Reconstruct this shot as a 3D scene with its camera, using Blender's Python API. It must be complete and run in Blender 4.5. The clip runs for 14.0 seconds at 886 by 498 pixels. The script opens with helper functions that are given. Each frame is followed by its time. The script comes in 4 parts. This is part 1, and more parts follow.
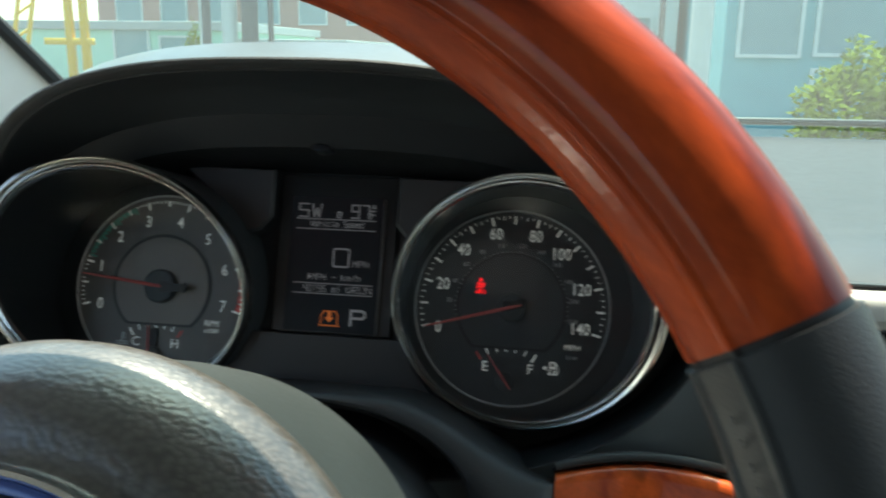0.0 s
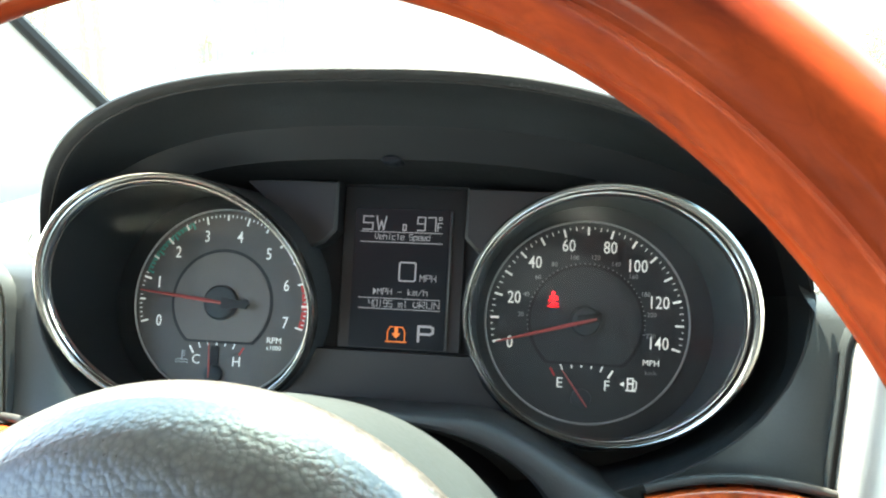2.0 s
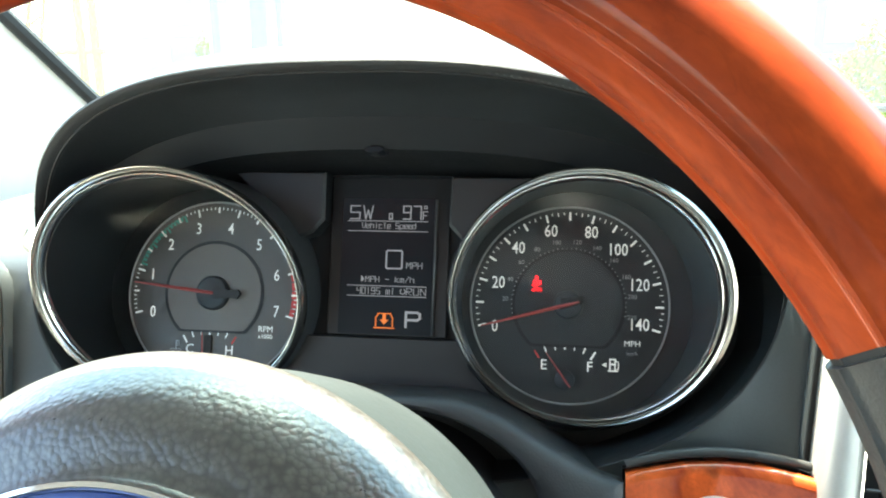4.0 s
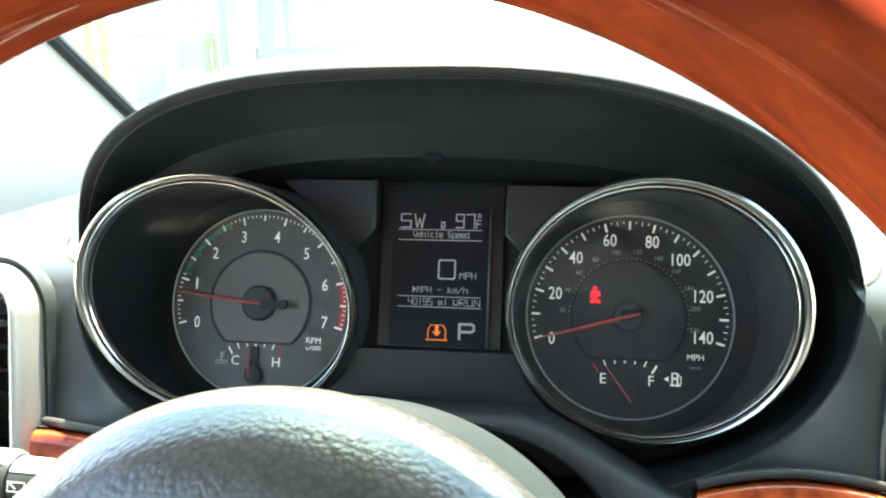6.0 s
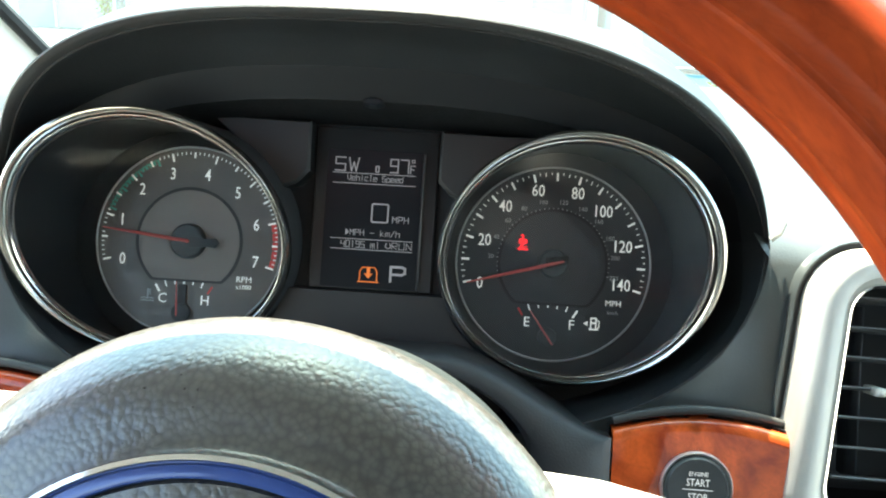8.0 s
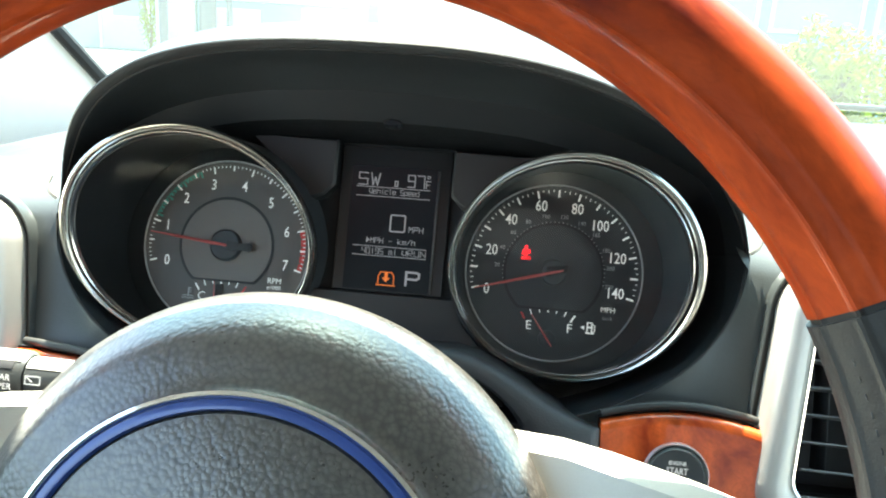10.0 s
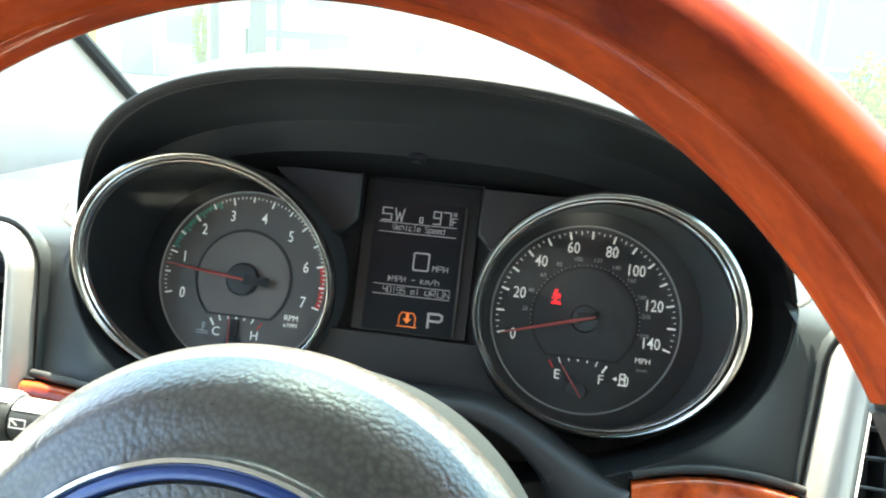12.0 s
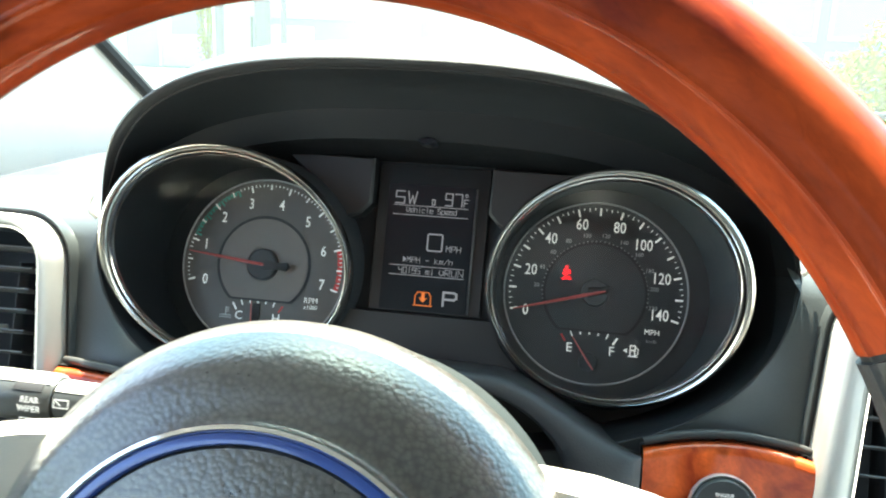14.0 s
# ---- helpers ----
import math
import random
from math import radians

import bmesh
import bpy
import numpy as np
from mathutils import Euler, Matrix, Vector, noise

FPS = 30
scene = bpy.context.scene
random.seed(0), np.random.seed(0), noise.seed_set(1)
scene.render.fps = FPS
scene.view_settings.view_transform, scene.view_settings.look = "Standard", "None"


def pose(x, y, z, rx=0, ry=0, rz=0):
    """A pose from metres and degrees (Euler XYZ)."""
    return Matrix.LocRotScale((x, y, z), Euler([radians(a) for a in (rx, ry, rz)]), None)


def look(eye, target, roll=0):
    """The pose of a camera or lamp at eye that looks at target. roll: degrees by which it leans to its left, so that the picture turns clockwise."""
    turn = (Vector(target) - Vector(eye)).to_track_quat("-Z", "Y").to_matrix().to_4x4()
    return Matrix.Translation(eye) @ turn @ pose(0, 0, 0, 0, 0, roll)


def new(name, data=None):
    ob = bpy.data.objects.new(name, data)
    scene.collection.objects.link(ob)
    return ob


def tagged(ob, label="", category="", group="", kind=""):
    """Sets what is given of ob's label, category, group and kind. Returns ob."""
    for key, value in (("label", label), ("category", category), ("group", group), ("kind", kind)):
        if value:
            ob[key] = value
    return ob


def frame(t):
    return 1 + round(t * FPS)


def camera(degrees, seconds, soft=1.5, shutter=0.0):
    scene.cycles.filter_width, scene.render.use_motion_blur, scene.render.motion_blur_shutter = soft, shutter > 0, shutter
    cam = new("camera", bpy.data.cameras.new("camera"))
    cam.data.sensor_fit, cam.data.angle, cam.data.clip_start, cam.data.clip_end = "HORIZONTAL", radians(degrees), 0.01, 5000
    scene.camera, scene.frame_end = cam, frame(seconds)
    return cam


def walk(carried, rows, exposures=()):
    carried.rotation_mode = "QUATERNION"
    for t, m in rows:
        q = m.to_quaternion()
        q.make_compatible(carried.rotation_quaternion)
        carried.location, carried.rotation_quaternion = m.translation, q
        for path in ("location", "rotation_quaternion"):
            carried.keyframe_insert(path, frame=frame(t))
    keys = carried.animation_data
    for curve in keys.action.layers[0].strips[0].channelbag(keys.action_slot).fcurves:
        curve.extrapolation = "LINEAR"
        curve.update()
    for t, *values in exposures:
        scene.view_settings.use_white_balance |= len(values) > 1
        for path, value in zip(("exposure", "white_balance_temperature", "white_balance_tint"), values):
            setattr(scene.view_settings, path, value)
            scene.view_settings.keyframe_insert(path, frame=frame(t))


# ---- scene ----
# Dials' frame: x right, y into the dash, z up along the dial faces, which lean back by LEAN_BACK degrees.
LEAN_BACK = 19.0
BASE_Z = 1.20
CL = pose(0, 0, BASE_Z, -LEAN_BACK, 0, 0)
WORLD_SPACE = Matrix.Identity(4)
cam = camera(57.0, 14.0, soft=2.0, shutter=0.5)
ROWS = [
    (0, 0.1284, -0.4383, -0.0124, 95.42, -3.73, 8.36),
    (0.5, 0.1117, -0.4411, -0.0067, 95.10, -4.70, 10.95),
    (1, 0.1114, -0.4293, -0.0044, 95.86, -4.20, 10.02),
    (1.5, 0.0966, -0.4302, -0.0019, 95.66, -3.36, 9.17),
    (2, 0.0958, -0.4297, -0.0061, 95.37, -3.12, 9.28),
    (2.5, 0.1059, -0.4243, -0.0132, 95.69, -3.04, 10.85),
    (3, 0.1063, -0.4328, -0.0106, 95.01, -2.76, 10.16),
    (5.5, 0.1038, -0.4397, -0.0131, 95.53, -2.01, 9.25),
    (6, 0.0783, -0.4304, -0.0051, 94.94, -2.22, 9.85),
    (6.5, 0.0796, -0.4188, -0.0084, 93.25, -2.48, 5.76),
    (7, 0.0732, -0.4166, -0.0128, 92.14, -2.90, 3.23),
    (7.5, 0.0721, -0.4272, -0.0112, 91.49, -3.08, 3.32),
    (8, 0.0627, -0.4424, -0.0082, 91.63, -3.64, 2.79),
    (10.5, 0.0794, -0.4912, -0.0151, 93.42, -4.87, 5.62),
    (11, 0.0779, -0.4900, -0.0092, 93.91, -4.76, 6.13),
    (11.5, 0.0850, -0.4775, -0.0092, 94.87, -6.04, 6.48),
    (12, 0.0828, -0.4619, -0.0096, 94.95, -6.79, 7.61),
    (12.5, 0.0801, -0.4596, -0.0092, 93.40, -7.24, 8.55),
    (13, 0.0892, -0.4598, -0.0117, 93.41, -6.83, 8.32),
    (13.5, 0.0936, -0.4586, -0.0160, 93.95, -5.46, 9.43),
    (14, 0.0842, -0.4769, -0.0124, 93.67, -5.20, 8.53),
]
EXPOSE = [(t, e, 7100, 2) for t, e in ((0.0, 1.57), (0.4, 2.92), (1.0, 3.46), (2.0, 3.50), (3.0, 3.35), (5.5, 3.30), (6.5, 3.13), (8.0, 3.13), (10.5, 3.09), (11.5, 3.19), (12.5, 3.13), (14.0, 3.20))]
walk(cam, [(t, CL @ pose(x, y, z, a, b, c)) for t, x, y, z, a, b, c in ROWS], EXPOSE)

# ---- light ----
SUN_EL, SUN_AZ = 66.4, -9.0  # degrees up; degrees to the right of straight ahead (to the left where negative)
world = bpy.data.worlds.new("sky")
scene.world = world
world.use_nodes = True
wn = world.node_tree
sky = wn.nodes.new("ShaderNodeTexSky")
sky.sky_type, sky.sun_disc = "NISHITA", False
sky.dust_density, sky.ozone_density = 1.7, 0.7
sky.sun_elevation, sky.sun_rotation = radians(SUN_EL), radians(SUN_AZ)
wn.links.new(sky.outputs[0], wn.nodes["Background"].inputs[0])
wn.nodes["Background"].inputs[1].default_value = 0.15
sun = new("sun", bpy.data.lights.new("sun", "SUN"))
sun.data.energy, sun.data.angle, sun.data.color = 5.0, radians(0.6), (1.0, 0.95, 0.88)
toward = Vector((math.sin(radians(SUN_AZ)) * math.cos(radians(SUN_EL)), math.cos(radians(SUN_AZ)) * math.cos(radians(SUN_EL)), math.sin(radians(SUN_EL))))
sun.matrix_world = look(toward * 20 + Vector((0, 0, 1.2)), (0, 0, 1.2))


# ---- materials ----
def material(name, color, rough=0.5, metal=0.0, dark=None, scale=200.0, bump=0.0, bump_scale=None, coat=0.0, kind="noise", wear=0.12, spec=0.5, ior=1.5):
    """A surface with a coarse and a fine variation of colour and roughness, and a fine relief."""
    m = bpy.data.materials.new(name)
    m.use_nodes = True
    t = m.node_tree
    n, l = t.nodes, t.links
    b = n["Principled BSDF"]
    co = n.new("ShaderNodeTexCoord")
    fine = n.new("ShaderNodeTexNoise")
    fine.inputs["Scale"].default_value, fine.inputs["Detail"].default_value = scale, 4
    coarse = n.new("ShaderNodeTexNoise")
    coarse.inputs["Scale"].default_value, coarse.inputs["Detail"].default_value = scale / 14, 3
    for x in (fine, coarse):
        l.new(co.outputs["Object"], x.inputs["Vector"])
    add = n.new("ShaderNodeMath")
    add.operation = "ADD"
    l.new(fine.outputs[0], add.inputs[0])
    l.new(coarse.outputs[0], add.inputs[1])
    ramp = n.new("ShaderNodeMapRange")
    ramp.inputs["From Min"].default_value, ramp.inputs["From Max"].default_value = 0.6, 1.4
    l.new(add.outputs[0], ramp.inputs["Value"])
    mix = n.new("ShaderNodeMix")
    mix.data_type = "RGBA"
    l.new(ramp.outputs[0], mix.inputs["Factor"])
    c = Vector(color)
    mix.inputs[6].default_value = (*(dark or c * (1 - wear)), 1)
    mix.inputs[7].default_value = (*(c * (1 + wear * 0.5)), 1)
    l.new(mix.outputs[2], b.inputs["Base Color"])
    rr = n.new("ShaderNodeMapRange")
    rr.inputs["To Min"].default_value, rr.inputs["To Max"].default_value = max(rough * (1 - wear), 0.02), min(rough * (1 + wear), 1)
    l.new(ramp.outputs[0], rr.inputs["Value"])
    l.new(rr.outputs[0], b.inputs["Roughness"])
    b.inputs["Metallic"].default_value, b.inputs["Coat Weight"].default_value = metal, coat
    b.inputs["Coat Roughness"].default_value, b.inputs["Specular IOR Level"].default_value, b.inputs["IOR"].default_value = 0.04, spec, ior
    if bump:
        if kind == "pebble":
            vor = n.new("ShaderNodeTexVoronoi")
            vor.feature = "SMOOTH_F1"
            vor.inputs["Smoothness"].default_value = 0.22
            vor.inputs["Scale"].default_value = bump_scale
            warp, bent = n.new("ShaderNodeTexNoise"), n.new("ShaderNodeMix")
            warp.inputs["Scale"].default_value, bent.data_type = bump_scale * 0.7, "VECTOR"
            bent.inputs["Factor"].default_value = 0.0010
            l.new(co.outputs["Object"], warp.inputs["Vector"])
            l.new(co.outputs["Object"], bent.inputs[4])
            l.new(warp.outputs[1], bent.inputs[5])
            l.new(bent.outputs[1], vor.inputs["Vector"])
            tex = n.new("ShaderNodeMapRange")
            tex.interpolation_type = "SMOOTHSTEP"
            tex.inputs["From Min"].default_value, tex.inputs["From Max"].default_value = 1.0, 0.10
            l.new(vor.outputs["Distance"], tex.inputs["Value"])
            # shade in the creases between pebbles, put into the base colour
            crease_shade, tint = n.new("ShaderNodeMapRange"), n.new("ShaderNodeMix")
            crease_shade.inputs["To Min"].default_value = 0.40
            l.new(tex.outputs[0], crease_shade.inputs["Value"])
            tint.data_type, tint.blend_type = "RGBA", "MULTIPLY"
            tint.inputs["Factor"].default_value = 1.0
            l.new(mix.outputs[2], tint.inputs[6])
            l.new(crease_shade.outputs[0], tint.inputs[7])
            l.new(tint.outputs[2], b.inputs["Base Color"])
        elif kind == "leather":
            tex = n.new("ShaderNodeTexVoronoi")
            tex.feature = "SMOOTH_F1"
            tex.inputs["Smoothness"].default_value = 0.4
            warp = n.new("ShaderNodeTexNoise")
            warp.inputs["Scale"].default_value = (bump_scale or scale) * 0.6
            wm = n.new("ShaderNodeMix")
            wm.data_type = "VECTOR"
            wm.inputs["Factor"].default_value = 0.0016
            l.new(co.outputs["Object"], warp.inputs["Vector"])
            l.new(co.outputs["Object"], wm.inputs[4])
            l.new(warp.outputs[1], wm.inputs[5])
            l.new(wm.outputs[1], tex.inputs["Vector"])
        else:
            tex = n.new("ShaderNodeTexNoise")
            tex.inputs["Detail"].default_value = 3
            l.new(co.outputs["Object"], tex.inputs["Vector"])
        if kind != "pebble":
            tex.inputs["Scale"].default_value = bump_scale or scale
        bp = n.new("ShaderNodeBump")
        bp.inputs["Strength"].default_value, bp.inputs["Distance"].default_value = bump, 0.0008
        l.new(tex.outputs[0], bp.inputs["Height"])
        l.new(bp.outputs[0], b.inputs["Normal"])
    return m


def glowing(name, color, strength):
    m = bpy.data.materials.new(name)
    m.use_nodes = True
    b = m.node_tree.nodes["Principled BSDF"]
    b.inputs["Base Color"].default_value = (*color, 1)
    b.inputs["Emission Color"].default_value = (*color, 1)
    b.inputs["Emission Strength"].default_value = strength
    b.inputs["Roughness"].default_value = 0.6
    return m


def wood_material(name, round_rim=False, scale=15.0, coat=0.23, light=1.0, brown=1.0, spec=0.0):
    """Glossy burl veneer: soft red-orange clouds, fine fibres and thin dark veins; round_rim bends the fibres along the wheel's rim."""
    m = bpy.data.materials.new(name)
    m.use_nodes = True
    n, l = m.node_tree.nodes, m.node_tree.links
    b = n["Principled BSDF"]
    co = n.new("ShaderNodeTexCoord")
    vec = co.outputs["Object"]
    if round_rim:
        sep, ang, com, rad = n.new("ShaderNodeSeparateXYZ"), n.new("ShaderNodeMath"), n.new("ShaderNodeCombineXYZ"), n.new("ShaderNodeVectorMath")
        l.new(vec, sep.inputs[0])
        ang.operation = "ARCTAN2"
        l.new(sep.outputs[2], ang.inputs[0])
        l.new(sep.outputs[0], ang.inputs[1])
        rad.operation = "LENGTH"
        l.new(vec, rad.inputs[0])
        k = n.new("ShaderNodeMath")
        k.operation = "MULTIPLY"
        k.inputs[1].default_value = 0.075
        l.new(ang.outputs[0], k.inputs[0])
        l.new(k.outputs[0], com.inputs[0])
        l.new(sep.outputs[1], com.inputs[1])
        l.new(rad.outputs["Value"], com.inputs[2])
        vec = com.outputs[0]

    def noise_tex(s, detail, warp):
        t = n.new("ShaderNodeTexNoise")
        t.inputs["Scale"].default_value, t.inputs["Detail"].default_value, t.inputs["Distortion"].default_value = s, detail, warp
        l.new(vec, t.inputs["Vector"])
        return t.outputs[0]

    def ranged(src, f0, f1, t0, t1):
        r = n.new("ShaderNodeMapRange")
        for key, v in zip(("From Min", "From Max", "To Min", "To Max"), (f0, f1, t0, t1)):
            r.inputs[key].default_value = v
        l.new(src, r.inputs["Value"])
        return r.outputs[0]

    ramp = n.new("ShaderNodeValToRGB")
    ramp.color_ramp.elements[0].position, ramp.color_ramp.elements[0].color = 0.32, (0.16 * light, 0.014 * light * brown, 0.0060 * light * brown, 1)
    ramp.color_ramp.elements[1].position, ramp.color_ramp.elements[1].color = 0.66, (0.50 * light, 0.065 * light * brown, 0.0140 * light * brown, 1)
    l.new(noise_tex(scale, 6, 1.4), ramp.inputs[0])
    off = n.new("ShaderNodeMath")
    off.operation = "SUBTRACT"
    off.inputs[1].default_value = 0.5
    l.new(noise_tex(scale * 2.2, 4, 2.2), off.inputs[0])
    ab = n.new("ShaderNodeMath")
    ab.operation = "ABSOLUTE"
    l.new(off.outputs[0], ab.inputs[0])
    out = ramp.outputs[0]
    for src, f in ((ranged(ab.outputs[0], 0.0, 0.050, 0.35, 1.0), 0.16), (ranged(noise_tex(scale * 14, 3, 0.5), 0.35, 0.62, 0.5, 1.0), 0.18), (ranged(noise_tex(scale * 0.9, 3, 0.8), 0.56, 0.68, 1.0, 0.20), 0.8)):
        mul = n.new("ShaderNodeMix")
        mul.data_type, mul.blend_type = "RGBA", "MULTIPLY"
        mul.inputs["Factor"].default_value = f
        l.new(out, mul.inputs[6])
        l.new(src, mul.inputs[7])
        out = mul.outputs[2]
    l.new(out, b.inputs["Base Color"])
    b.inputs["Roughness"].default_value, b.inputs["Coat Weight"].default_value, b.inputs["Coat Roughness"].default_value = 0.42, coat, 0.04
    b.inputs["Specular IOR Level"].default_value = spec
    return m


def glass_material(name, tint=(0.68, 0.97, 0.93), shine=0.06, haze=0.040):
    m = bpy.data.materials.new(name)
    m.use_nodes = True
    n, l = m.node_tree.nodes, m.node_tree.links
    clear, gloss, mix = n.new("ShaderNodeBsdfTransparent"), n.new("ShaderNodeBsdfGlossy"), n.new("ShaderNodeMixShader")
    clear.inputs[0].default_value = (*tint, 1)
    gloss.inputs["Roughness"].default_value = 0.02
    mix.inputs[0].default_value = shine
    dust, film = n.new("ShaderNodeBsdfTranslucent"), n.new("ShaderNodeMixShader")
    dust.inputs[0].default_value = (0.80, 0.90, 0.90, 1)
    film.inputs[0].default_value = haze
    l.new(clear.outputs[0], film.inputs[1])
    l.new(dust.outputs[0], film.inputs[2])
    l.new(film.outputs[0], mix.inputs[1])
    l.new(gloss.outputs[0], mix.inputs[2])
    l.new(mix.outputs[0], n["Material Output"].inputs[0])
    return m


VINYL = material("grained vinyl", (0.036, 0.038, 0.038), 0.50, bump=0.08, scale=900, kind="leather", bump_scale=900)
TOP_VINYL = material("grey grained vinyl", (0.048, 0.056, 0.056), 0.35, bump=0.06, spec=0.5, scale=900, kind="leather", bump_scale=900)
# copy of the dash vinyl with the sky's blue-green put into its colour
HOOD_VINYL = material("sky-tinted grained vinyl hood", (0.046, 0.057, 0.058), 0.33, bump=0.08, scale=900, kind="leather", bump_scale=900)
# darker than the lip's vinyl: the shade inside the hood is in the colour
LINING = material("shade-dark grained vinyl lining", (0.015, 0.0180, 0.0200), 0.46, bump=0.08, scale=900, kind="leather", bump_scale=900)
# tone lifted and blued for the lens haze over the right dial
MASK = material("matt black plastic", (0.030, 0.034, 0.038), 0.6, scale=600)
MASK_GREY = material("dark grey plastic", (0.0160, 0.0168, 0.0185), 0.5, scale=600)
PAD = material("pebbled airbag cover", (0.088, 0.079, 0.068), 0.30, bump=0.125, scale=700, kind="pebble", bump_scale=640, spec=1.0, ior=1.55)
COWL = material("dark cowl vinyl", (0.038, 0.039, 0.040), 0.5, bump=0.1, scale=900, kind="leather", bump_scale=900)
SHROUD = material("grained column plastic", (0.018, 0.018, 0.019), 0.5, bump=0.1, scale=900, kind="leather", bump_scale=900)
SHELL = material("smooth grey plastic", (0.024, 0.030, 0.029), 0.45, scale=500)
LEATHER = material("black stitched leather", (0.018, 0.018, 0.019), 0.5, bump=0.12, scale=700, kind="leather", bump_scale=1300)
CHROME = material("polished chrome", (0.86, 0.85, 0.83), 0.10, 1.0, scale=300, wear=0.05)
SILVER = material("satin silver paint", (0.54, 0.53, 0.48), 0.45, 0.3, scale=1500, wear=0.06)
WOOD = wood_material("glossy burl veneer", False, 30.0, 1.0, 1.75, 1.3)
RIM_WOOD = wood_material("glossy burl rim", True, 34.0, coat=0.34, light=0.88, brown=1.04, spec=0.07)
DIAL_GREY = material("grey dial print", (0.125, 0.105, 0.092), 0.45, scale=1500)
# lens haze over the speed dial is put into this black
DIAL_BLACK = material("black dial print with lens haze", (0.027, 0.030, 0.034), 0.40, scale=1500)
DIAL_DARK = material("dark grey dial print", (0.078, 0.068, 0.061), 0.42, scale=1500)
GROOVE = material("black groove", (0.012, 0.012, 0.013), 0.6)
# white and red print and the needles get a faint glow to read brighter
PRINT = glowing("faintly glowing white print", (0.70, 0.70, 0.68), 0.06)
PRINT_DIM = material("grey dial figures", (0.36, 0.36, 0.36), 0.6)
LINE = material("grey dial line", (0.30, 0.30, 0.30), 0.5)
RED_PRINT = glowing("faintly glowing red print", (0.40, 0.03, 0.03), 0.03)
TEAL = material("teal dial marks", (0.05, 0.24, 0.19), 0.6)
NEEDLE = glowing("faintly glowing red needle plastic", (0.36, 0.075, 0.07), 0.018)
SCREEN = material("dark display glass", (0.0100, 0.0125, 0.0165), 0.30, scale=800, wear=0.03, spec=0.15)
LCD_TEXT = glowing("display text", (0.26, 0.26, 0.28), 0.06)
ORANGE = glowing("orange indicator", (0.70, 0.17, 0.03), 0.07)
RED_LAMP = glowing("red warning lamp", (1.0, 0.01, 0.02), 0.35)
BLUE = material("blue enamel ring", (0.025, 0.065, 0.26), 0.3, 0.2, coat=0.6)
# near-black, with the deep shade of pod and left dial in the colour
SLEEVE = material("shade-black plastic", (0.0115, 0.0130, 0.0150), 0.6, scale=600, spec=0.25)
RING = material("brushed button ring", (0.80, 0.80, 0.78), 0.42, 0.8, scale=900, wear=0.05)
CAP = material("grey button plastic", (0.050, 0.053, 0.053), 0.35, scale=700)
BEZEL = material("satin chrome", (0.60, 0.59, 0.56), 0.20, 1.0, scale=300, wear=0.08)
SLAT = material("grey vent plastic", (0.10, 0.10, 0.10), 0.4, scale=600)
DARK_CLOTH = material("dark cabin cloth", (0.16, 0.155, 0.15), 0.9, scale=300)
ROOF_CLOTH = material("grey roof cloth", (0.25, 0.245, 0.235), 0.9, scale=900)
BEIGE = material("pale pillar cloth", (0.88, 0.88, 0.84), 0.8, scale=900, wear=0.03)
STITCH = material("grey thread", (0.10, 0.10, 0.10), 0.8)
STALK = material("satin black plastic", (0.050, 0.055, 0.055), 0.32, scale=700)
GLASS = glass_material("window glass")
LENS = glass_material("clear dial lens", (0.97, 0.98, 0.98), 0.0025, 0.0)
LENS_BRIGHT = glass_material("clear polished dial lens", (0.97, 0.98, 0.98), 0.016, 0.0)
BACK_GLASS = glass_material("dark tinted back glass", (0.42, 0.44, 0.44), 0.06, 0.0)
SHADE_GLASS = glass_material("blue-green shade band", (0.35, 0.68, 0.88))


# ---- geometry helpers ----
PLACE = {}


def thing(name, base=(0, 0, 0), label="", category="", group="", kind="", space=CL):
    ob = new(name)
    ob.empty_display_size = 0.02
    ob.matrix_world = space @ Matrix.Translation(base)
    PLACE[ob.name] = space @ Matrix.Translation(base)
    return tagged(ob, label, category, group, kind)


def part(name, bm, mat, parent=None, label="", smooth=True, space=CL, kind="", category=""):
    me = bm if isinstance(bm, bpy.types.Mesh) else bpy.data.meshes.new(name)
    if me is not bm:
        bmesh.ops.recalc_face_normals(bm, faces=bm.faces)
        for e in bm.edges:
            e.smooth = len(e.link_faces) != 2 or e.calc_face_angle(0.0) < 0.7
        bm.to_mesh(me)
        bm.free()
    me.materials.clear()
    me.materials.append(mat)
    ob = new(name, me)
    for p in me.polygons:
        p.use_smooth = smooth
    if parent:
        ob.parent = parent
        ob.matrix_basis = PLACE[parent.name].inverted() @ space
    else:
        ob.matrix_basis = space
    PLACE[ob.name] = space
    return tagged(ob, label, category, "", kind)


def loft(loops, closed=True, caps=False):
    """A skin over loops of equally many points; closed: each loop runs round."""
    bm = bmesh.new()
    rows = [[bm.verts.new(p) for p in loop] for loop in loops]
    k = len(rows[0])
    for a, b in zip(rows, rows[1:]):
        for i in range(k if closed else k - 1):
            j = (i + 1) % k
            bm.faces.new((a[i], a[j], b[j], b[i]))
    if caps:
        bm.faces.new(rows[0][::-1])
        bm.faces.new(rows[-1])
    return bm


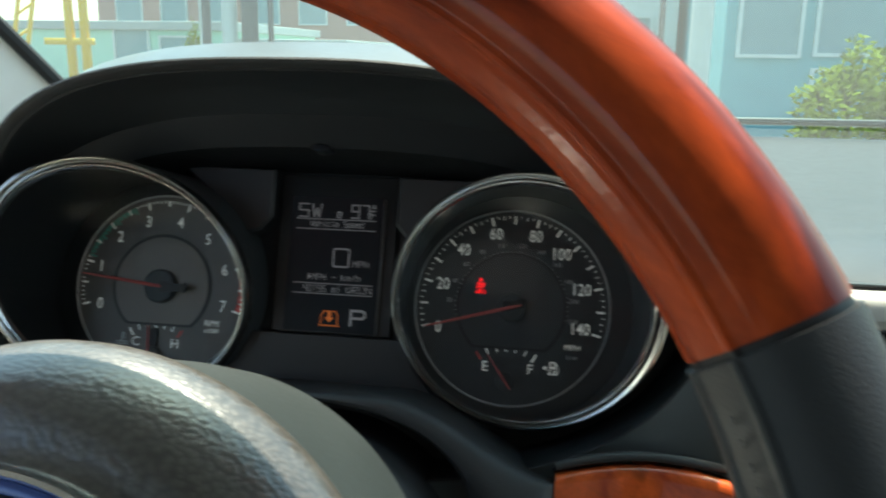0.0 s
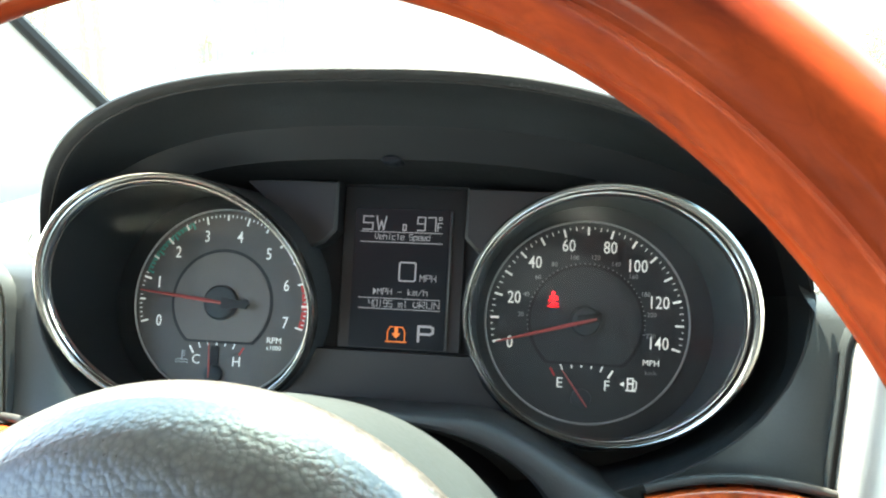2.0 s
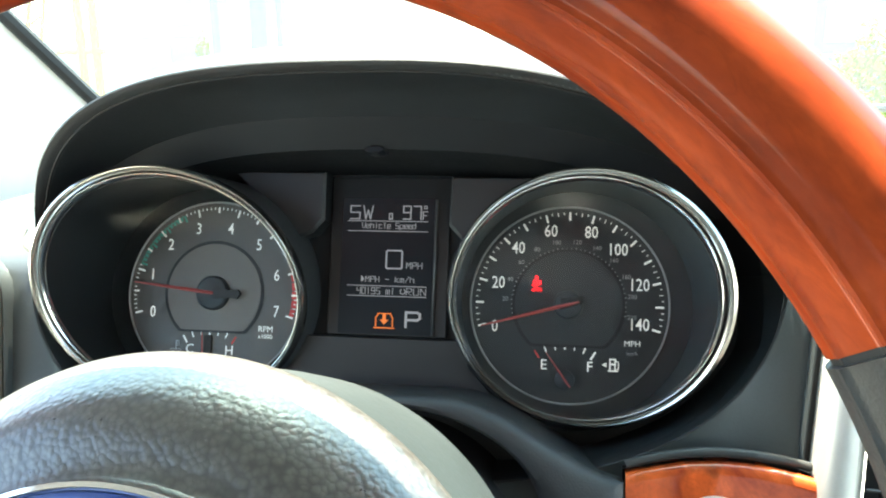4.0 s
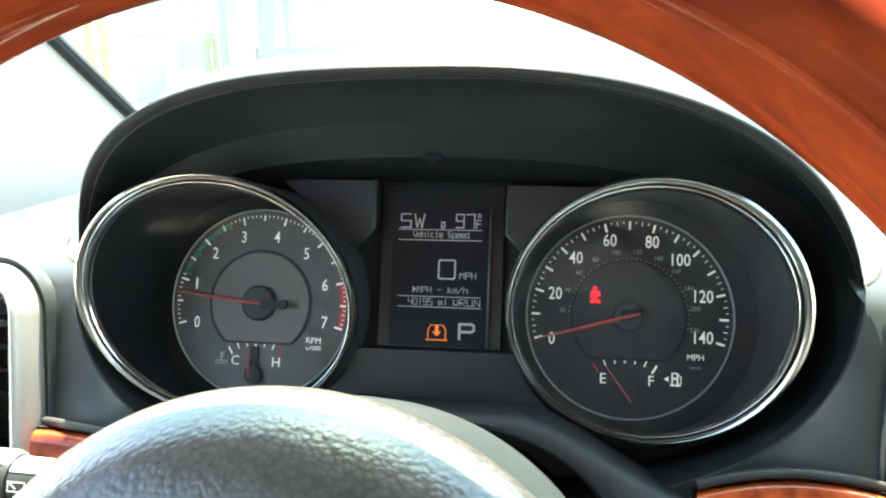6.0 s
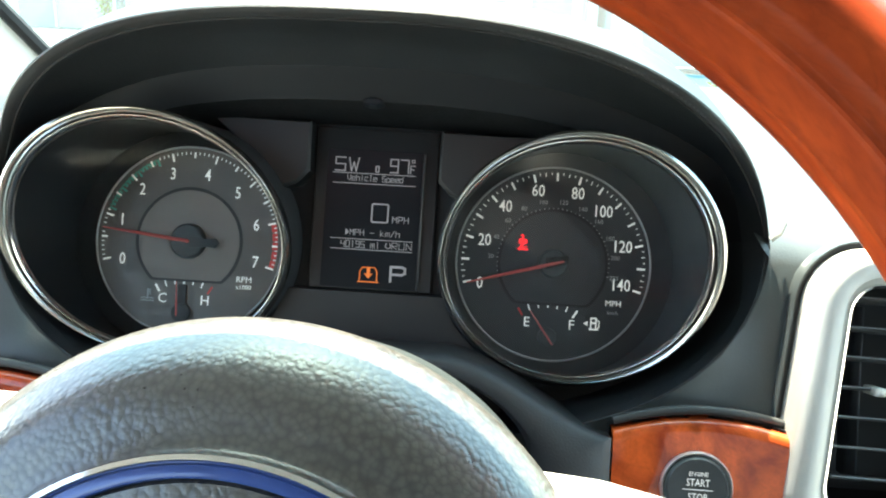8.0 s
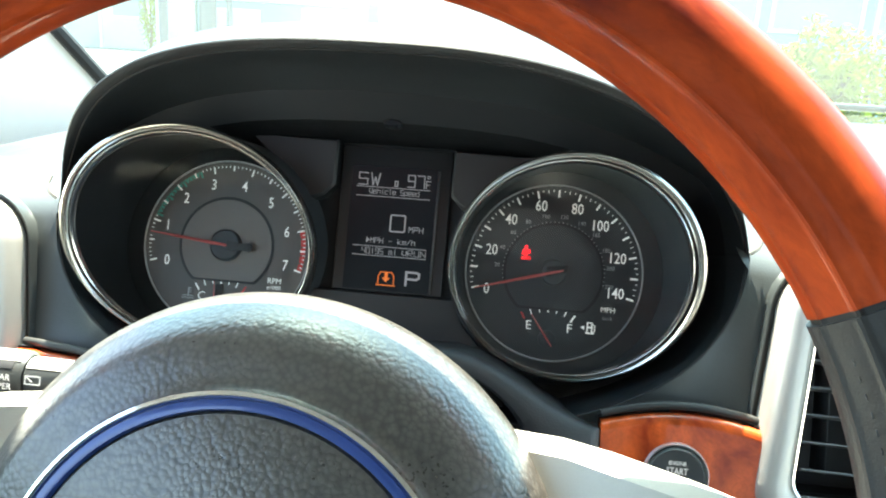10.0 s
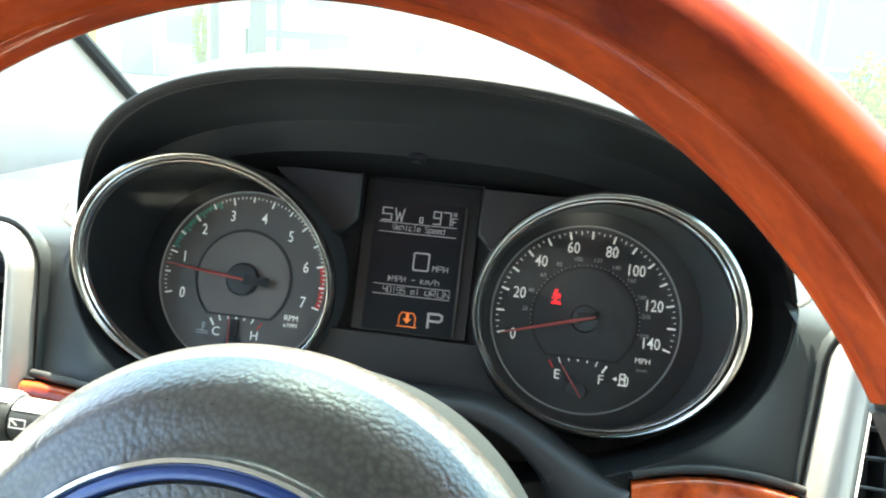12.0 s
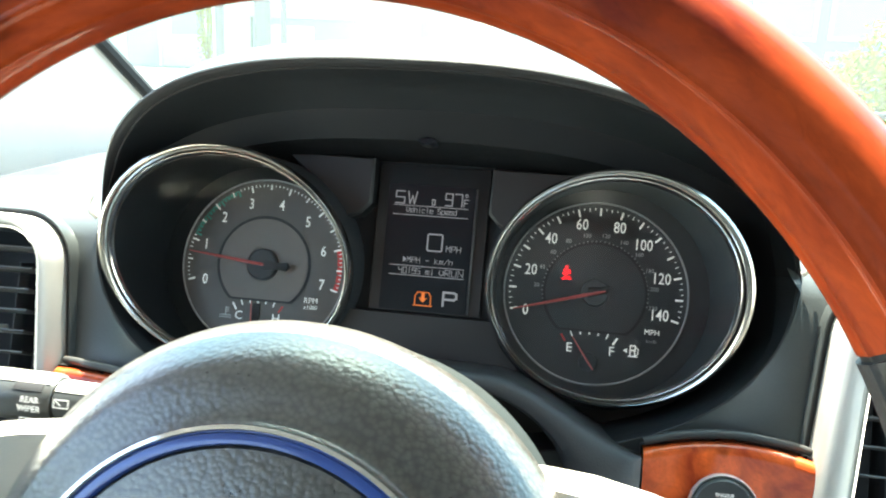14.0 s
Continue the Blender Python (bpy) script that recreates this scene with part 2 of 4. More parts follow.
def sweep(path, radius, sides=10, closed=True, squash=(1, 1)):
    """A tube of that radius along a path of points."""
    n = len(path)
    pts = [Vector(p) for p in path]
    loops, up = [], None
    for i, p in enumerate(pts):
        if closed:
            d = (pts[(i + 1) % n] - pts[i - 1]).normalized()
        else:
            d = (pts[min(i + 1, n - 1)] - pts[max(i - 1, 0)]).normalized()
        if up is None:
            up = d.orthogonal().normalized()
        up = (up - d * up.dot(d)).normalized()
        side = d.cross(up)
        loops.append([p + radius * (squash[0] * math.cos(a) * up + squash[1] * math.sin(a) * side) for a in (2 * math.pi * s / sides for s in range(sides))])
    if closed:
        loops.append(loops[0])
        bm = loft(loops)
        bmesh.ops.remove_doubles(bm, verts=bm.verts, dist=1e-7)
        return bm
    return loft(loops, caps=True)


def slab(outline, y0, y1, bevel=0.0):
    """A plate with an outline of (x, z), from depth y0 (front) to y1, its front edge bevelled."""
    loops = [[(x, y1, z) for x, z in outline], [(x, y0 + bevel, z) for x, z in outline]]
    if bevel:
        cx, cz = sum(p[0] for p in outline) / len(outline), sum(p[1] for p in outline) / len(outline)
        inner = []
        for x, z in outline:
            d = Vector((cx - x, cz - z))
            d = d.normalized() * bevel * 1.2 if d.length else d
            inner.append((x + d.x, y0, z + d.y))
        loops.append(inner)
    return loft(loops, caps=True)


def rect(x0, x1, z0, z1, r=0.0, n=4):
    if r <= 0:
        return [(x0, z0), (x1, z0), (x1, z1), (x0, z1)]
    out = []
    for cx, cz, a0 in ((x1 - r, z0 + r, -90), (x1 - r, z1 - r, 0), (x0 + r, z1 - r, 90), (x0 + r, z0 + r, 180)):
        out += [(cx + r * math.cos(radians(a0 + 90 * i / n)), cz + r * math.sin(radians(a0 + 90 * i / n))) for i in range(n + 1)]
    return out


def box(x0, x1, y0, y1, z0, z1, bevel=0.0):
    bm = bmesh.new()
    bmesh.ops.create_cube(bm, size=1)
    for v in bm.verts:
        v.co = ((x0 + x1) / 2 + v.co.x * (x1 - x0), (y0 + y1) / 2 + v.co.y * (y1 - y0), (z0 + z1) / 2 + v.co.z * (z1 - z0))
    if bevel:
        bmesh.ops.bevel(bm, geom=bm.edges[:], offset=bevel, segments=2, affect="EDGES", profile=0.6)
    return bm


def ellipse(cx, cz, a, b, n=64):
    return [(cx + a * math.cos(2 * math.pi * i / n), cz + b * math.sin(2 * math.pi * i / n)) for i in range(n)]


def revolve(profile, cx, cz, n=72):
    """A body round the axis through (cx, cz) along y, from a profile of (radius, y)."""
    return loft([[(x, y, z) for x, z in ellipse(cx, cz, max(r, 1e-5), max(r, 1e-5), n)] for r, y in profile])


def arc(cx, cz, r, a0, a1, y, n=24):
    return [(cx + r * math.cos(radians(a0 + (a1 - a0) * i / n)), y, cz + r * math.sin(radians(a0 + (a1 - a0) * i / n))) for i in range(n + 1)]


def mark(bm, cx, cz, r0, r1, angle, width, y):
    """A flat mark along a radius of a dial, 0.2 mm proud."""
    c, s = math.cos(radians(angle)), math.sin(radians(angle))
    vs = []
    for r, w in ((r0, -1), (r1, -1), (r1, 1), (r0, 1)):
        vs.append(bm.verts.new((cx + r * c - w * width / 2 * s, y, cz + r * s + w * width / 2 * c)))
    bm.faces.new(vs)
    vb = [bm.verts.new((v.co.x, y + 0.0002, v.co.z)) for v in vs]
    for i in range(4):
        bm.faces.new((vs[i], vs[(i + 1) % 4], vb[(i + 1) % 4], vb[i]))


def lettering(text, size, x, y, z, wide=1.0, align="CENTER", bold=0.0):
    """Raised letters of that cap height, facing the driver, centred on (x, z)."""
    cu = bpy.data.curves.new("letters", "FONT")
    cu.body, cu.size, cu.extrude, cu.resolution_u, cu.offset = text, size / 0.72, 0.00008, 2, size * bold
    cu.align_x, cu.align_y = align, "CENTER"
    ob = bpy.data.objects.new("letters", cu)
    scene.collection.objects.link(ob)
    me = bpy.data.meshes.new_from_object(ob.evaluated_get(bpy.context.evaluated_depsgraph_get()))
    bpy.data.objects.remove(ob)
    me.transform(Matrix.Translation((x, y, z)) @ Matrix.Rotation(radians(90), 4, "X") @ Matrix.Diagonal((wide, 1, 1, 1)))
    return me


def strip(pts, width, y, bm=None):
    """A flat line of that width through points (x, z)."""
    bm = bm or bmesh.new()
    for (x0, z0), (x1, z1) in zip(pts, pts[1:]):
        d = Vector((x1 - x0, z1 - z0)).normalized()
        nx, nz = -d.y * width / 2, d.x * width / 2
        ex, ez = d.x * width / 2, d.y * width / 2
        front = [bm.verts.new((a, y, b)) for a, b in ((x0 - ex + nx, z0 - ez + nz), (x1 + ex + nx, z1 + ez + nz), (x1 + ex - nx, z1 + ez - nz), (x0 - ex - nx, z0 - ez - nz))]
        back = [bm.verts.new((v.co.x, y + 0.0002, v.co.z)) for v in front]
        bm.faces.new(front)
        for i in range(4):
            bm.faces.new((front[i], front[(i + 1) % 4], back[(i + 1) % 4], back[i]))
    return bm


# ---- the dash: pod round the dials ----
POD_X, POD_A, POD_Z, POD_UP, POD_DOWN, POD_FLARE = 0.0055, 0.1832, 0.0165, 0.0842, 0.1058, 0.0153
POD_LEFT, POD_RIGHT, POD_LOW = 2.82, 2.37, 2.52  # how square its shoulders and its foot are


def pod(phi, grow=0.0, y_add=0.0):
    """The pod's lip at the angle phi; grow widens it. The lip's roll dies out round the lower half."""
    c, s = math.cos(phi), math.sin(phi)
    e = 2 / (POD_LOW if s < 0 else POD_RIGHT if c > 0 else POD_LEFT)
    grow *= min(max((s + 0.1) / 0.5, 0.3), 1.0)
    y_add *= min(max((s + 0.25) / 0.5, 0.12), 1.0)
    v = abs(s) ** e
    flare = POD_FLARE * ((1 - v) ** 2 if s >= 0 else 1 - v**0.937)
    x = POD_X + math.copysign((POD_A + grow) * abs(c) ** e + flare, c)
    if s >= 0:
        return (x, -0.0291 - 0.0704 * v**1.123 + y_add, POD_Z + (POD_UP + grow) * v)
    return (x, -0.0291 - 0.0175 * v**0.6 + y_add, POD_Z - (POD_DOWN + grow) * v)


def pod_inner(phi, step):
    """The pod's inside: 0 at the crease under the hood, 1 on the roof behind it, 2 at the cluster's back; a shallow dish round the lower half."""
    x, y, z = pod(phi, -0.0013, 0.009)
    s = math.sin(phi)
    w = min(max((z - POD_Z) / (0.45 * POD_UP), 0.0), 1.0)
    w = w * w * (3 - 2 * w) if s > 0 else 0.0
    low = min(max(-s / 0.25, 0.0), 1.0)
    k = (0.955 + 0.030 * low, 0.915 + 0.055 * low, 0.90 + 0.060 * low)[step]
    u = (x - POD_X) * k
    zc = 0.0860 - 0.0050 * (abs(u + 0.004) / 0.1) ** 3.09 - (0.0, 0.0138, 0.0165)[step]
    yc = -0.0630 + 1.44 * u * u + (0.0, 0.0115, 0.0)[step]
    zl, yl = (z if s > 0 else POD_Z + (z - POD_Z) * k), y + (0.009, 0.024, 0.0)[step]
    y = 0.006 if step == 2 else yl + (yc - yl) * w
    return (POD_X + u, y, zl + (zc - zl) * w)


def angles(n=176):
    """Angles round the lip, set closer at its two ends."""
    return [a - 0.42 * math.sin(2 * a) for a in (2 * math.pi * (i + 0.5) / n for i in range(n))]


def pod_loop(n=176, **kw):
    return [pod(a, **kw) for a in angles(n)]


dash = thing("dashboard", (0.3, 0.0, -0.3), "dark grey grained vinyl dashboard with a hooded pod over the dials", "dashboard")


def half(top):
    """The angles of the pod's upper or lower half, one step over at both ends."""
    a = angles()
    n = len(a) // 2
    return a[:n + 1] if top else a[n:] + a[:1]


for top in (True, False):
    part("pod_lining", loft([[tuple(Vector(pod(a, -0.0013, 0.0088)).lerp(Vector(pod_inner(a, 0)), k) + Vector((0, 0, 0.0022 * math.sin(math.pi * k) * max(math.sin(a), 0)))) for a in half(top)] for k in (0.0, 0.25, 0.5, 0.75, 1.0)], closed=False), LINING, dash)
    part("pod_back", loft([[pod_inner(a, k) for a in half(top)] for k in (0, 1, 2)], closed=False), SLEEVE if top else LINING, dash, "lining at the back of the pod, shade in its colour" if top else "grained dish under the dials")
part("pod_lip", loft([pod_loop(grow=g, y_add=d) for g, d in ((-0.0016, 0.0105), (-0.0011, 0.0078), (-0.0006, 0.0045), (0.0002, 0.0022), (0.0012, 0.0012), (0.0022, 0.0016), (0.0029, 0.0035), (0.0031, 0.0070), (0.0031, 0.0130))]), VINYL, dash)


def brow(i, j, n=60, m=10):
    """The pod's outer skin: from the lip up and forward over a low crown, then down onto the dash top."""
    phi = math.pi * (0.002 + 0.996 * i / n)
    phi -= 0.42 * math.sin(2 * phi)
    x, y, z = pod(phi, grow=0.003)
    k = j / m
    p = CL @ Vector((x, y + 0.007, z))
    rise = max(p.z - (BASE_Z + 0.02), 0.0)
    fwd = 0.34 * k
    drop = rise * (1 - math.cos(math.pi * k)) / 2
    crown = 0.017 * math.sin(math.pi * min(k * 2.2, 1.0)) * min(rise / 0.09, 1)
    spread = (x - POD_X) * 0.18 * k
    return Vector((p.x + spread, p.y + fwd, p.z - drop + crown))


part("pod_top", loft([[brow(i, j) for i in range(61)] for j in range(11)], closed=False), HOOD_VINYL, dash, "sunlit vinyl hood top, sky blue in its colour", space=WORLD_SPACE)
part("lip_seam", sweep(pod_loop(176, grow=-0.0013, y_add=0.0085), 0.0007, 6), GROOVE, dash, "dark seam along the hood's lip")
for k in range(46):
    phi = math.pi * (0.14 + 0.28 * k / 46)
    p, q = Vector(pod(phi, grow=-0.0008, y_add=0.0055)), Vector(pod(phi + 0.009, grow=-0.0008, y_add=0.0055))
    part("stitch", sweep([p, (p + q) / 2 + Vector((0, -0.0004, 0)), q], 0.00035, 5, False), STITCH, dash)


# dash in section, from the windscreen over a wide near roll and down the fascia
SECTION = [(0.80, 0.025), (0.65, 0.027), (0.45, 0.031), (0.30, 0.034), (0.20, 0.0355), (0.13, 0.036)]
SECTION += [(0.085, 0.0358), (0.05, 0.0350), (0.02, 0.0325), (0.0, 0.0285), (-0.015, 0.0245), (-0.0265, 0.0185), (-0.034, 0.0105), (-0.0385, 0.001), (-0.0425, -0.0115), (-0.048, -0.026), (-0.0520, -0.035), (-0.0565, -0.044)]
SECTION += [(-0.0605, -0.051), (-0.066, -0.060), (-0.0690, -0.067), (-0.0725, -0.0776), (-0.0760, -0.087), (-0.107, -0.1722), (-0.190, -0.4085)]


def pod_edge(z, m):
    """Where the fascia meets the pod at the height z."""
    if z > POD_Z:
        return POD_X + m * (POD_A + POD_FLARE - 0.006)
    v = min((POD_Z - z) / POD_DOWN, 1.0)
    return POD_X + m * (POD_A * (1 - v**POD_LOW) ** (1 / POD_LOW) + POD_FLARE * (1 - v**0.937) + 0.0003)


def dash_sheet(m):
    """The skin beside the pod on one side, from its edge out to the door or across the car."""
    far = 1.36 if m > 0 else -0.62
    rows = []
    for y, z in SECTION:
        zc = (CL.inverted() @ Vector((0, y, BASE_Z + z))).z
        x0 = pod_edge(zc, m) if y < 0.085 else POD_X
        row = []
        for k in range(25):
            x = x0 + (far - x0) * (k / 24) ** 1.7
            p = CL.inverted() @ Vector((x, y, BASE_Z + z - (2.3 * (x + 0.27) ** 2 if x < -0.27 else 0)))
            if y < 0.03 and POD_Z - POD_DOWN < p.z < POD_Z + 0.015:  # drawn in to meet the pod's edge
                v = max((POD_Z - p.z) / POD_DOWN, 0.0)
                near_pod = math.exp(-abs(x - x0) / 0.018) * min((POD_Z + 0.015 - p.z) / 0.015, 1.0)
                p.y += (-0.0293 - 0.0175 * v**0.6 - p.y) * near_pod
            row.append(CL @ p)
        rows.append(row)
    bm = loft(rows, closed=False)
    # the opening for the air vent
    near = 0.2115 if m > 0 else 0.1985
    inv = CL.inverted()
    turn = CL.to_3x3()
    for co, axis in (((m * (near + 0.009), 0, 0), (1, 0, 0)), ((m * (near + 0.110), 0, 0), (1, 0, 0)), ((0, 0, -0.115), (0, 0, 1)), ((0, 0, 0.0055), (0, 0, 1))):
        bmesh.ops.bisect_plane(bm, geom=bm.verts[:] + bm.edges[:] + bm.faces[:], plane_co=CL @ Vector(co), plane_no=turn @ Vector(axis))
    hole = []
    for f in bm.faces:
        c = inv @ f.calc_center_median()
        if near + 0.009 < m * c.x < near + 0.110 and -0.115 < c.z < 0.0055 and c.y < 0.05:
            hole.append(f)
    bmesh.ops.delete(bm, geom=hole, context="FACES")
    return bm


for m in (-1, 1):
    part("dash_skin", dash_sheet(m), TOP_VINYL, dash, "grey grained vinyl dash skin rolled over its near edge", space=WORLD_SPACE)
part("screen_edge", sweep([(0.15 + 0.06 * i, 0.79, BASE_Z + 0.036 + 0.012 * math.sin(math.pi * (i + 6) / 26)) for i in range(20)], 0.005, 8, False), SHELL, dash, "dark band along the foot of the windscreen", space=WORLD_SPACE)
for m in (-1, 1):  # silver beads stand in for the highlight where the lip ends
    x = POD_X + m * (POD_A + POD_FLARE + 0.002)
    part("lip_glint", sweep([(x - m * 0.003, -0.034, 0.018), (x + m * 0.0005, -0.036, 0.021), (x + m * 0.0025, -0.036, 0.026), (x + m * 0.002, -0.034, 0.031)], 0.0014, 8, False), SILVER, dash, "silver bead for the highlight at the lip's end")


# cowl under the dials: a bell-shaped shelf whose rolled edge frames the opening for the steering column
def cowl_edge(t):
    """The bell's edge (x, z) for t from -1 to 1: flat over the column, flared to the wood trims, then straight down."""
    u, m = min(abs(t) / 0.8, 1.0) * 0.1240, math.copysign(1, t)
    k = min(max((u - 0.042) / 0.09, 0.0), 1.0)
    return (0.003 + m * u, -0.0462 - 0.0345 * k * k * (3 - 2 * k) - 0.16 * max(abs(t) - 0.8, 0) / 0.2)


def cowl_mouth(t):
    """The opening's edge (x, z): an arch inside the bell."""
    a = min(abs(t) / 0.8, 1.0) * math.pi / 2
    m = math.copysign(1, t)
    return (0.003 + m * 0.088 * math.sin(a) ** 0.85, -0.0515 - 0.048 * (1 - math.cos(a)) - 0.15 * max(abs(t) - 0.8, 0) / 0.2)


def cowl_row(y, mix, drop=0.0):
    out = []
    for i in range(121):
        t = -1 + i / 60
        (x0, z0), (x1, z1) = cowl_edge(t), cowl_mouth(t)
        out.append((x0 + (x1 - x0) * mix, y, z0 + (z1 - z0) * mix - drop))
    return out


part("cowl", loft([cowl_row(0.0, 0.0), cowl_row(-0.050, 0.0), cowl_row(-0.0570, 0.0, 0.0004), cowl_row(-0.0600, 0.12), cowl_row(-0.0618, 0.35), cowl_row(-0.0622, 0.6), cowl_row(-0.0610, 0.85), cowl_row(-0.0570, 1.0), cowl_row(-0.010, 1.06)], closed=False), COWL, dash, "dark vinyl cowl round the steering column")


def shroud_loop(y, k=1.0):
    out = []
    for i in range(41):
        a = math.pi * i / 40
        x = 0.003 + 0.080 * k * math.copysign(abs(math.cos(a)) ** 0.9, math.cos(a))
        out.append((x, y, -0.118 + 0.058 * k * math.sin(a) ** 1.15))
    return out + [(0.003 - 0.080 * k, y, -0.3), (0.003 + 0.080 * k, y, -0.3)]


part("column_shroud", loft([shroud_loop(0.0, 1.0), shroud_loop(-0.066, 0.99), shroud_loop(-0.074, 0.95), shroud_loop(-0.080, 0.86), shroud_loop(-0.120, 0.80), shroud_loop(-0.200, 0.70)], caps=True), SHROUD, dash, "black column shroud")
part("lower_panel", slab(rect(-0.19, 0.22, -0.45, -0.20, 0.004), -0.050, -0.01, 0.003), VINYL, dash)

# ---- instrument cluster ----
cluster = thing("instrument_cluster", (0, 0.01, -0.06), "black instrument cluster with two chrome-ringed round dials and a central display", "instrument cluster")
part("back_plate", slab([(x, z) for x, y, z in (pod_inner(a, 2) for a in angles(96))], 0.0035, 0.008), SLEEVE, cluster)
part("lower_mask", slab([(-0.043, -0.0212), (0.043, -0.0212), (0.0500, -0.0360), (0.0605, -0.0475), (0.0750, -0.0575), (0.078, -0.088), (-0.078, -0.088), (-0.0750, -0.0575), (-0.0605, -0.0475), (-0.0500, -0.0360)][::-1], -0.004, 0.004, 0.001), MASK_GREY, cluster)
part("mask_step", slab([(-0.088, 0.0690), (-0.0340, 0.0690), (-0.0335, 0.0420), (-0.0400, 0.0345), (-0.0480, 0.0320), (-0.062, 0.046)][::-1], -0.010, 0.004, 0.0015), MASK_GREY, cluster)
part("mask_step", slab([(0.088, 0.0660), (0.0365, 0.0670), (0.0360, 0.0400), (0.0420, 0.0335), (0.0500, 0.0300), (0.062, 0.044)], -0.010, 0.004, 0.0015), MASK_GREY, cluster)
part("light_sensor", slab(ellipse(0.0047, 0.0717, 0.0050, 0.0020, 24), -0.0545, -0.045, 0.0008), SCREEN, cluster, "small smoky sensor lens")

RING_X, RING_Y, RING_Z, RING_A, RING_B, RING_SX, RING_SZ = 0.1074, -0.0391, 0.0, 0.0683, 0.0617, -0.233, -0.381


def ring_loop(m, grow, dy, n=96):
    out = []
    for i in range(n):
        a = 2 * math.pi * i / n
        u, v = RING_A * math.cos(a), RING_B * math.sin(a)
        k = 1 + grow * (0.92 + 0.34 * math.cos(a - 0.45) if grow < 0 else 1) / RING_A  # the band is widest at its outer top
        out.append((m * (RING_X + u * k), RING_Y + RING_SX * u + RING_SZ * v + dy, RING_Z + v * k))
    return out


def dial_loop(m, r, y, n=96, cx=0.1035):
    return [(m * (cx + r * math.cos(2 * math.pi * i / n)), y, r * math.sin(2 * math.pi * i / n)) for i in range(n)]


def bezel(m, parent):
    ring = part("bezel", loft([ring_loop(m, g, d) for g, d in ((-0.0034, 0.0014), (-0.0031, 0.0002), (-0.0023, -0.0010), (-0.0012, -0.0016), (0.0, -0.0006), (0.0006, 0.002), (0.0006, 0.006))]), BEZEL, parent, "satin chrome ring")
    part("bezel_groove", loft([ring_loop(m, g, d) for g, d in ((-0.0041, 0.0008), (-0.0038, 0.0018), (-0.0033, 0.0013))]), GROOVE, parent, "dark groove between the chrome bands")
    part("bezel_inner", loft([ring_loop(m, g, d) for g, d in ((-0.0062, 0.003), (-0.0059, 0.0002), (-0.0052, -0.0008), (-0.0045, -0.0003), (-0.0040, 0.0011))]), CHROME, parent, "thin polished inner band")
    # right sleeve takes the paler black: lens haze put into its colour
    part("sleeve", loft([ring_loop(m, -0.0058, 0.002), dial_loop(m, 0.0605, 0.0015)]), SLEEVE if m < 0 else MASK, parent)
    lens = part("lens", loft([ring_loop(m, -0.0060, 0.0012), ring_loop(m, -0.0064, 0.0018)], caps=True), LENS if m < 0 else LENS_BRIGHT, parent, "clear plastic dial lens", False)
    lens.visible_shadow = False
    part("skirt", loft([ring_loop(m, 0.0004, 0.004), dial_loop(m, 0.066, 0.004)]), MASK, parent)
    return ring


def dial(m, parent):
    cx = m * 0.100
    # left face stays darker; haze on the right one is in its colour
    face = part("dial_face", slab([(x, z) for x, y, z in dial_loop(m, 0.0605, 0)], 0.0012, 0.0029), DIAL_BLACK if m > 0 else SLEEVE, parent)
    part("scale_disc", slab(ellipse(cx, 0, 0.0524, 0.0524, 96), 0.0008, 0.0020), DIAL_BLACK if m > 0 else DIAL_DARK, face)
    part("dial_line", sweep([(cx + 0.0522 * math.cos(a), 0.0005, 0.0522 * math.sin(a)) for a in (2 * math.pi * i / 90 for i in range(90))], 0.0006, 6), LINE, face)
    return face


def long_mark(cx, r0, a, width, face):
    bm = bmesh.new()
    mark(bm, cx, 0, r0, 0.0494, a, width, 0.0005)
    part("long_mark", bm, PRINT, face, "white scale mark", False)


